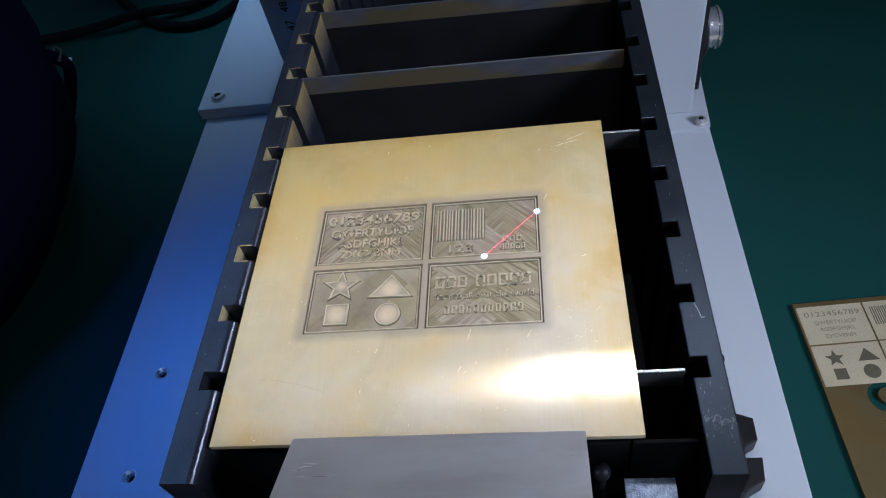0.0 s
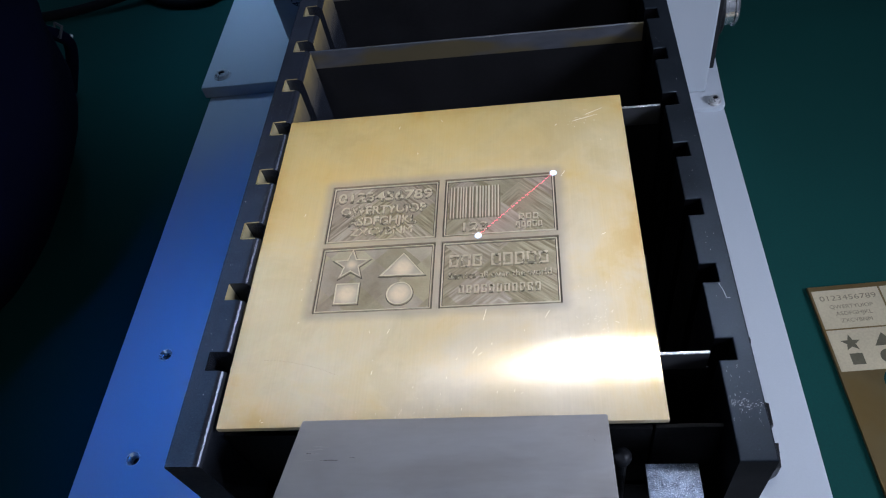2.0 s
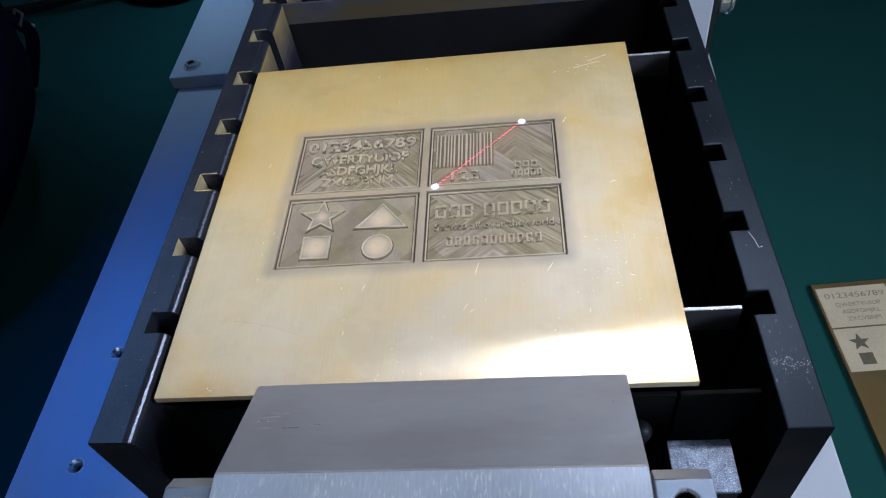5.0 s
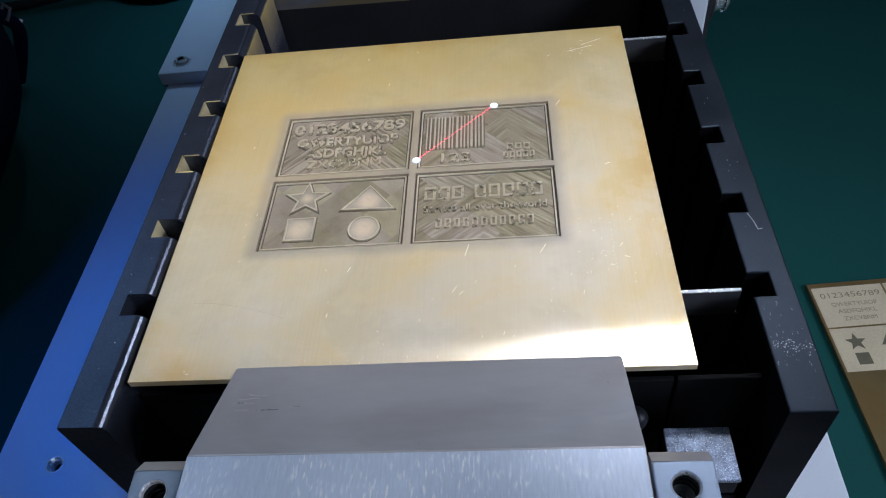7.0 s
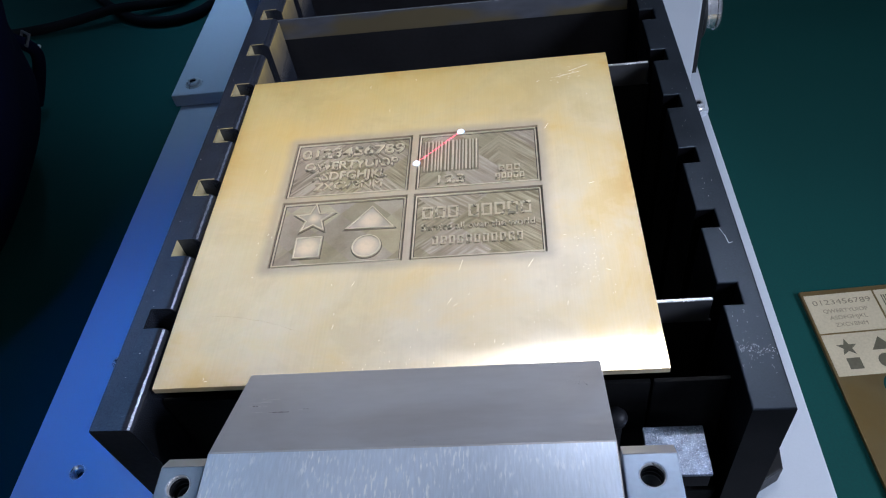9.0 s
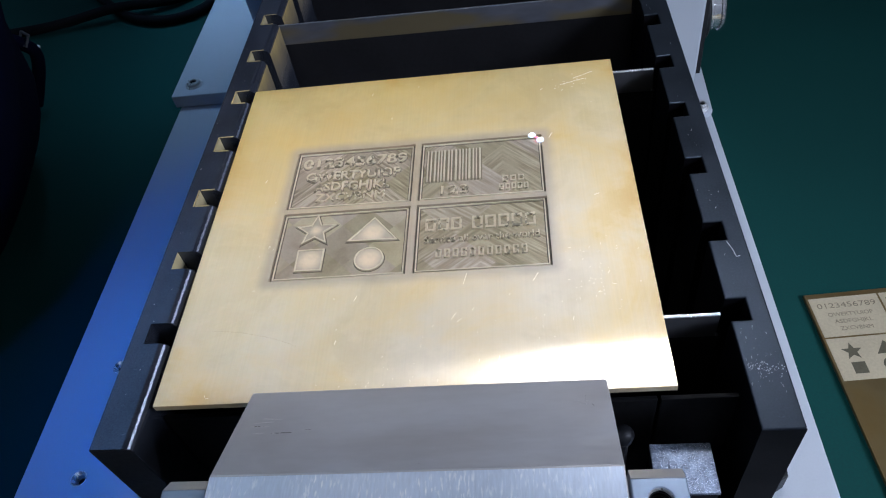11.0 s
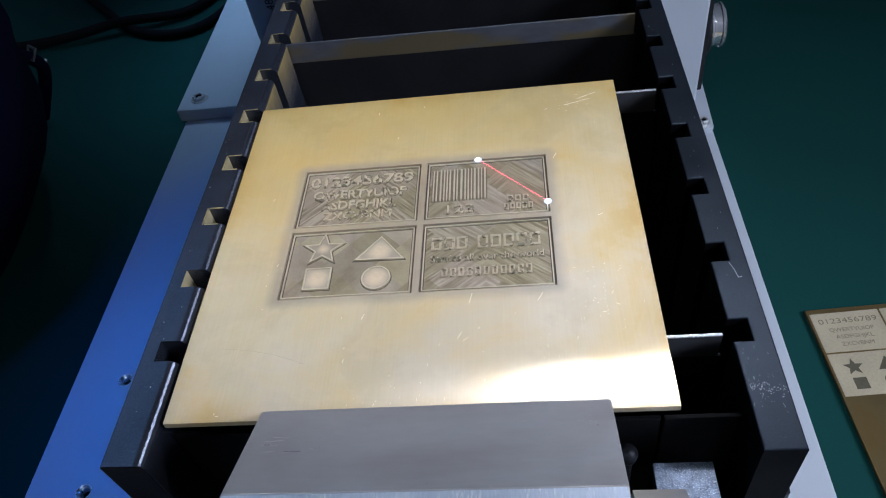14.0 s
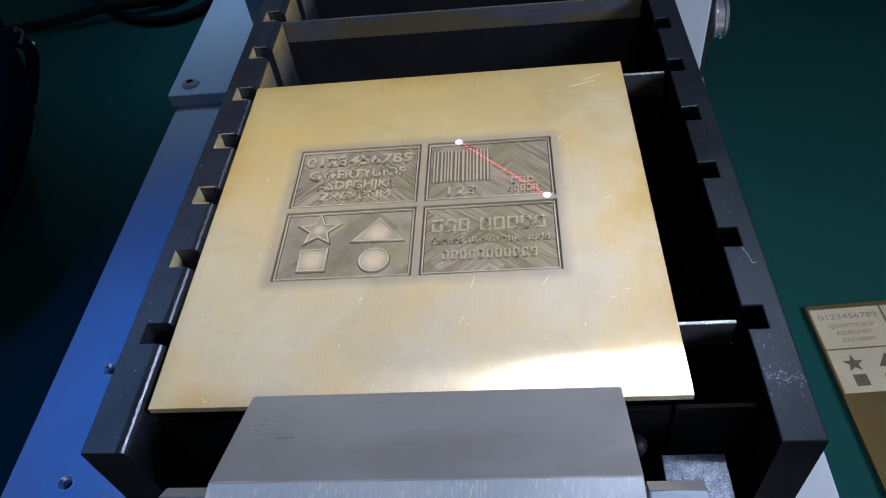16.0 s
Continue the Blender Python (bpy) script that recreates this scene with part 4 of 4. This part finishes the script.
def build_plate():
    p = thing("brass_plate", 0, 0, PLATE_Z, "square brass plate with four engraved cards, scratched and shiny", "engraved plate")
    xs = [-5, CARD_X[0][0], CARD_X[0][1], CARD_X[1][0], CARD_X[1][1], 5]
    ys = [-5, CARD_Y[0][0], CARD_Y[0][1], CARD_Y[1][0], CARD_Y[1][1], 5.1]
    slab = pocketed(xs, ys, {(1, 1), (3, 1), (1, 3), (3, 3)}, -0.15, 0, DEEP)
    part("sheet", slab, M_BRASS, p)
    f = -DEEP + 0.014
    up = DEEP - 0.018

    def card(i, j, material, label):
        (x0, x1), (y0, y1) = CARD_X[i], CARD_Y[j]
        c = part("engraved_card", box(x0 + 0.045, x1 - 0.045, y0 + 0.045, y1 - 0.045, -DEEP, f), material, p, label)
        part("border", frame_line(x0 + 0.05, x1 - 0.05, y0 + 0.05, y1 - 0.05, 0.026, f, f + up * 0.7), M_BAR, c, "raised border line")
        part("burnt_shade_groove", frame_line(x0 + 0.002, x1 - 0.002, y0 + 0.002, y1 - 0.002, 0.042, -DEEP, -DEEP + 0.006), M_BURNT_SHADE, c, "dark burnt and shaded groove")
        part("burnt_shade_groove", frame_line(x0 + 0.077, x1 - 0.077, y0 + 0.077, y1 - 0.077, 0.022, f, f + 0.003), M_BURNT_SHADE, c, "dark burnt and shaded groove")
        return c, x0, x1, y0, y1

    # digits and letters
    c, x0, x1, y0, y1 = card(0, 1, M_CARD_TEXT, "engraved card of raised digits and letters")
    mx = (x0 + x1) / 2
    for text, y, hgt, wid in (("0123456789", 1.63, 0.32, 2.66), ("QWERTYUIOP", 1.17, 0.27, 2.38), ("ASDFGHJKL", 0.78, 0.27, 1.88), ("ZXCVBNM", 0.42, 0.25, 1.7)):
        part("text_line", letters(text, mx, y, f, hgt, wid, up, 0.0 if "M" in text else 0.002, 0.0 if "M" in text else 0.006), M_RAISED, c, "raised line of characters")
        if "M" not in text:
            part("burnt_shade_edge", letters(text, mx, y - 0.01, f, hgt + 0.02, wid + 0.03, 0.003, 0.03), M_BURNT_SHADE, c, "dark burnt and shaded edge of the characters")
    # bar code card
    c, x0, x1, y0, y1 = card(1, 1, M_CARD_CODE, "engraved card with raised bars and the number 123")
    rnd = random.Random(4)
    part("dark_field", box(x0 + 0.15, x0 + 1.53, 0.81, 1.92, f, f + 0.003), M_FIELD, c, "darker cut field between the bars")
    x = x0 + 0.18
    while x < x0 + 1.5:
        w = rnd.choice((0.026, 0.034, 0.045))
        part("bar", box(x, x + w, 0.82, 1.91, f, f + up), M_BAR, c)
        x += w + rnd.choice((0.045, 0.055, 0.07))
    part("text_line", letters("123", 0.84, 0.37, f, 0.27, 0.64, up, 0.004), M_RAISED, c, "raised number")
    part("burnt_shade_edge", letters("123", 0.84, 0.37, f, 0.27, 0.67, 0.003, 0.022), M_BURNT_SHADE, c, "dark burnt and shaded edge of the number")
    for y, w in ((0.65, 0.56), (0.38, 0.72)):
        for k in range(5 if w > 0.6 else 3):
            n = 5 if w > 0.6 else 3
            a = 2.26 - w / 2 + k * w / n
            part("mark", sheet([rect(a, a + w / n * 0.74, y, y + 0.19), rect(a + 0.03, a + w / n * 0.74 - 0.03, y + 0.04, y + 0.15)], f, f + up), M_RAISED, c)
    # shapes
    c, x0, x1, y0, y1 = card(0, 0, M_CARD_SMOOTH, "engraved card with star, triangle, square and circle")
    for name, line in (("star", star(-2.38, -0.54, 0.51, 0.42)), ("triangle", [(-1.60, -0.95), (-0.42, -0.97), (-1.0, -0.24)]), ("square", rect(-2.71, -2.09, -1.75, -1.12)), ("circle", ring(-1.03, -1.5, 0.335, 40))):
        body = part(name, sheet([line], f, f + up * 0.55), M_BLOCK, c, "raised " + name)
        part("burnt_shade_edge", sheet([inset(line, -0.022)], f, f + 0.003), M_BURNT_SHADE, body, "dark burnt and shaded edge")
        part("rim", sheet([line, inset(line, 0.03)], f + up * 0.5, f + up), M_BAR, body, "thin bright raised rim")
        mid = [sum(q[k] for q in line) / len(line) for k in (0, 1)]
        field = part("stained_field", sheet([[(a - mid[0], b - mid[1]) for a, b in inset(line, 0.03)]], f + up * 0.5, f + up * 0.6), M_HEAT_SMALL if name == "star" else M_HEAT, body, "heat-stained field, grey at the rim and pinkish in the middle")
        field.location = (mid[0] * C, mid[1] * C, 0)
    # wordmark, slogan and number
    c, x0, x1, y0, y1 = card(1, 0, M_CARD_MARK, "engraved card with a raised wordmark and slogan")
    mx = (x0 + x1) / 2
    for b in logo_bars(mx, -0.8, 2.55, 0.38, up, f):
        part("wordmark_block", b, M_RAISED, c)
    part("text_line", letters("Service all over the world", mx, -1.14, f, 0.18, 2.56, up, 0.006), M_RAISED, c, "raised slogan")
    part("burnt_shade_edge", letters("Service all over the world", mx, -1.14, f, 0.18, 2.58, 0.003, 0.018), M_BURNT_SHADE, c, "dark burnt and shaded edge of the slogan")
    for k in range(11):
        a = mx - 1.01 + k * 0.188
        part("digit_bar", sheet([rect(a, a + 0.125, -1.6, -1.36), rect(a + 0.035, a + 0.09, -1.565, -1.395)], f, f + up), M_RAISED, c)
    nicks = []
    rnd = random.Random(11)
    for k in range(16):
        x, y = (rnd.uniform(-1.6, 4.2), rnd.uniform(-4.7, -2.2)) if k < 10 else (rnd.uniform(-4.6, 4.7), rnd.uniform(-4.8, 4.8))
        ln, turn = rnd.uniform(0.015, 0.06), rnd.gauss(70, 25)
        if -3.3 < x < 3.1 and -2.1 < y < 2.3:
            continue
        nicks.append(moved(box(-ln, ln, -0.004, 0.004, -0.01, 0.0025), x, y, 0, 0, 0, turn))
    for x, y, ln, turn in ((3.9, 4.25, 0.34, 16), (4.2, 4.5, 0.28, 24), (3.1, 4.05, 0.05, 40), (1.12, -2.25, 0.15, 76), (2.6, -2.3, 0.12, 60), (3.2, 2.15, 0.1, 62), (-3.98, -4.82, 0.02, 90), (-3.92, -4.87, 0.03, 5), (-1.2, -2.6, 0.07, 68), (0.9, -3.2, 0.09, 60), (-1.5, -3.7, 0.05, 80), (4.1, 0.0, 0.06, 20)):
        nicks.append(moved(box(-ln, ln, -0.005, 0.005, -0.01, 0.0025), x, y, 0, 0, 0, turn))
    for cx, cy, sx, sy, count, way in ((3.0, -3.1, 0.7, 0.3, 14, 75), (3.9, -2.0, 0.35, 0.5, 26, 20), (-0.6, -4.75, 0.9, 0.1, 14, 85), (1.1, -4.2, 0.9, 0.35, 12, 80), (3.75, 4.2, 0.4, 0.2, 16, 20), (-3.4, -1.4, 0.15, 0.9, 8, 60)):
        for k in range(count):
            x, y = rnd.gauss(cx, sx), rnd.gauss(cy, sy)
            if abs(x) > 4.9 or y < -4.95 or (-3.3 < x < 3.1 and -2.1 < y < 2.3):
                continue
            ln = rnd.uniform(0.006, 0.03)
            nicks.append(moved(box(-ln, ln, -0.0028, 0.0028, -0.01, 0.0022), x, y, 0, 0, 0, rnd.gauss(way, 18)))
    for k in range(9):
        nicks.append(moved(box(-0.008, 0.008, -0.005, 0.005, -0.01, 0.0022), 3.95 + rnd.gauss(0, 0.015), -2.05 - 0.1 * k, 0, 0, 0, rnd.uniform(0, 90)))
    tagged(part("scratches", joined(*nicks), M_NICK, p, "short bright scratches"), kind="stuff")
    # the plate's stray hair
    hair = thing("hair", 0, 0, PLATE_Z, "thin dark hair lying on the brass plate", "hair")
    part("strand", tube([(-4.2, -3.28, 0.01), (-3.7, -3.3, 0.02), (-3.3, -3.42, 0.012), (-2.8, -3.52, 0.01), (-2.3, -3.75, 0.01)], 0.0013), M_HAIR, hair)


def build_loose_plate():
    p = thing("loose_brass_plate", 14.7, 8.78, 0.01, "brass sample plate with pale printed cards and cut-outs on the mat", "sample plate", turn=3.0)
    cut = [ring(2.45, -5.25, 0.78, 36), rect(1.95, 3.3, -7.3, -6.25)]
    part("sheet", sheet([rect(0, 9.5, -10.5, -0.09), *cut], 0, 0.2, 0.01), M_BRASS_DULL, p)
    part("cut_out_core", sheet([ring(2.5, -5.2, 0.38, 30)], 0, 0.2, 0.01), M_BRASS_DULL, p)
    for i in range(3):
        for j in range(2):
            x0, y0 = 0.1 + i * 3.04, -2.42 - j * 2.16
            c = part("printed_card", box(x0, x0 + 2.95, y0, y0 + 2.08, 0.201, 0.208), M_CREAM, p, "pale frosted card")
            z = 0.2085
            if (i, j) == (0, 0):
                for text, y, hgt, wid in (("0123456789", 1.5, 0.27, 2.5), ("QWERTYUIOP", 1.05, 0.2, 1.9), ("ASDFGHJKL", 0.68, 0.2, 1.6), ("ZXCVBNM", 0.3, 0.2, 1.35)):
                    part("text_line", letters(text, x0 + 1.5, y0 + y, z, hgt, wid, 0.004), M_FAINT, c, "faint line of characters")
            if (i, j) == (0, 1):
                for name, line in (("star", star(x0 + 0.85, y0 + 1.38, 0.44)), ("triangle", [(x0 + 1.8, y0 + 1.15), (x0 + 2.75, y0 + 1.15), (x0 + 2.25, y0 + 1.8)]), ("square", rect(x0 + 0.6, x0 + 1.15, y0 + 0.3, y0 + 0.85)), ("circle", ring(x0 + 2.2, y0 + 0.6, 0.36, 36))):
                    part(name, sheet([line], z, z + 0.004), M_OLIVE, c, "dark printed " + name)
            if (i, j) == (1, 0):
                for k in range(14):
                    part("bar", box(x0 + 0.2 + k * 0.1, x0 + 0.25 + k * 0.1, y0 + 0.8, y0 + 1.8, z, z + 0.004), M_OLIVE, c)


# ---- loose things at the side ----
def build_side_things():
    b = thing("navy_bag", -34, 14, 0, "dark navy fabric bag standing on the mat in shadow", "bag")
    body = bmesh.new()
    bmesh.ops.create_icosphere(body, subdivisions=4, radius=1)
    for v in body.verts:
        n = noise.noise(v.co * 2.2) * 0.12
        v.co = Vector((v.co.x * 11, v.co.y * 15, (v.co.z + 0.85) * 11)) * (1 + n)
        v.co.z = max(v.co.z, 0)
    part("body", body, M_NAVY, b, smooth=True)
    strap = part("strap", tube([(3.0, 12.0, 8.6), (4.2, 13.6, 6.6), (4.7, 14.6, 5.2), (4.6, 15.3, 4.2), (3.6, 15.2, 2.4), (2.6, 14.6, 0.6)], 0.42), M_NAVY, b, "dark navy carrying strap")
    part("buckle", moved(joined(box(-0.4, 0.4, -0.45, -0.3, -0.08, 0.08, 0.03), box(-0.4, 0.4, 0.3, 0.45, -0.08, 0.08, 0.03), box(-0.4, -0.28, -0.35, 0.35, -0.08, 0.08, 0.03), box(0.28, 0.4, -0.35, 0.35, -0.08, 0.08, 0.03)), 4.85, 14.4, 5.8, 50, 10, -30), M_STRIP_DARK, strap, "small metal buckle")
    part("stud", moved(lathe([(0.16, 0), (0.15, 0.08), (0.08, 0.13), (0, 0.14)], 14), 4.7, 15.4, 4.55, 20, 10, 0), M_BARE, strap, "tiny metal stud")
    for line in (((-60, 66, 0.4), (-40, 52, 0.4), (-32.1, 43.4, 0.4), (-28.5, 39.6, 0.4), (-25.0, 38.3, 0.4), (-21.0, 39.5, 0.4), (-19.9, 46, 0.4), (-20.4, 64, 0.4)),
                 ((-56, 40, 0.4), (-40, 38.4, 0.4), (-32.4, 39.6, 0.6), (-30.0, 40.2, 1.2), (-26.0, 41.2, 0.6), (-23.2, 42.0, 0.4), (-21.4, 48, 0.4), (-23, 66, 0.4))):
        c = thing("cable", 0, 0, 0, "black cable lying on the mat behind the machine", "cable", "cables on the mat")
        part("cord", tube(line, 0.4), M_CABLE, c, smooth=True)


# ---- the laser's sparks and pointer line ----
AX0, AX1, AY0, AY1 = -0.03, 2.94, 0.17, 2.2
FIRST = ((0.0, -1.31), (1.5, -0.89), (3.5, -0.35), (7.0, 0.485), (9.0, 1.15))
SECOND = ((12.5, 3.95), (14.5, 3.315), (16.0, 2.94))


def chord(t):
    """The two ends of the scan line at t seconds, in centimetres on the plate."""
    if t <= 10.3:
        if t <= 9.0:
            c = float(np.interp(t, [a for a, _ in FIRST], [b for _, b in FIRST]))
        else:
            c = 2.2 - math.sqrt(max(1.1025 - 0.84 * (t - 9.0), 0.002))
        hi = (AX1, AX1 + c) if AX1 + c < AY1 else (AY1 - c, AY1)
        lo = (AY0 - c, AY0) if AY0 - c > AX0 else (AX0, AX0 + c)
        return hi, lo
    if t >= 12.5:
        s = float(np.interp(t, [a for a, _ in SECOND], [b for _, b in SECOND]))
    else:
        s = 5.14 - math.sqrt(max(0.919 * (t - 10.96), 0.002))
    hi = (s - AY1, AY1)
    lo = (AX1, s - AX1) if s - AX1 > AY0 else (s - AY0, AY0)
    return hi, lo


def build_laser():
    made = []
    for k in range(2):
        s = thing("laser_spark", 1, 1, PLATE_Z, "tiny white laser spark glowing on the brass plate", "laser spark", "sparks of the laser")
        part("core", moved(lathe([(0, 0), (0.052, 0.002), (0.058, 0.014), (0.045, 0.03), (0, 0.036)], 18), 0, 0, 0), M_SPOT, s)
        part("plume", lathe([(0.05, 0.001), (0.10, 0.002), (0.09, 0.008), (0.05, 0.01)], 18), M_PLUME, s, "faint bluish glow round the spark")
        made.append(s)
    line = thing("pointer_line", 0, 0, PLATE_Z, "dotted red laser pointer line across the engraved card", "laser line")
    dashes = []
    for k in range(44):
        dashes.append(part("dash", box(-0.016, 0.016, -0.0035, 0.0035, 0, 0.006), M_RED, line))
    return made, dashes


def motions():
    times = [k * 0.25 for k in range(65)]
    ends = []
    for t in times:
        hi, lo = chord(t)
        ends.append((t, hi, lo))
    for k, s in enumerate(SPARKS):
        walk(s, [(t, pose(e[k][0] * C, e[k][1] * C, PLATE_Z * C)) for t, *e in ends])
    rnd = random.Random(2)
    for k, d in enumerate(DASHES):
        u, off = (k + 0.7) / (len(DASHES) + 0.4), (0.011 if k % 2 else -0.011) + rnd.uniform(-0.004, 0.004)
        rows = []
        for t, hi, lo in ends:
            turn = 45 if t <= 10.3 else (0 if t < 10.9 else -45)
            rows.append((t, pose((lo[0] + (hi[0] - lo[0]) * u) * C, (lo[1] + (hi[1] - lo[1]) * u + off) * C, 0.0001, 0, 0, turn)))
        walk(d, rows)


build_room()
build_table()
build_machine()
build_bed()
build_pins()
build_strips()
build_stop()
build_plate()
build_loose_plate()
build_side_things()
SPARKS, DASHES = build_laser()
motions()
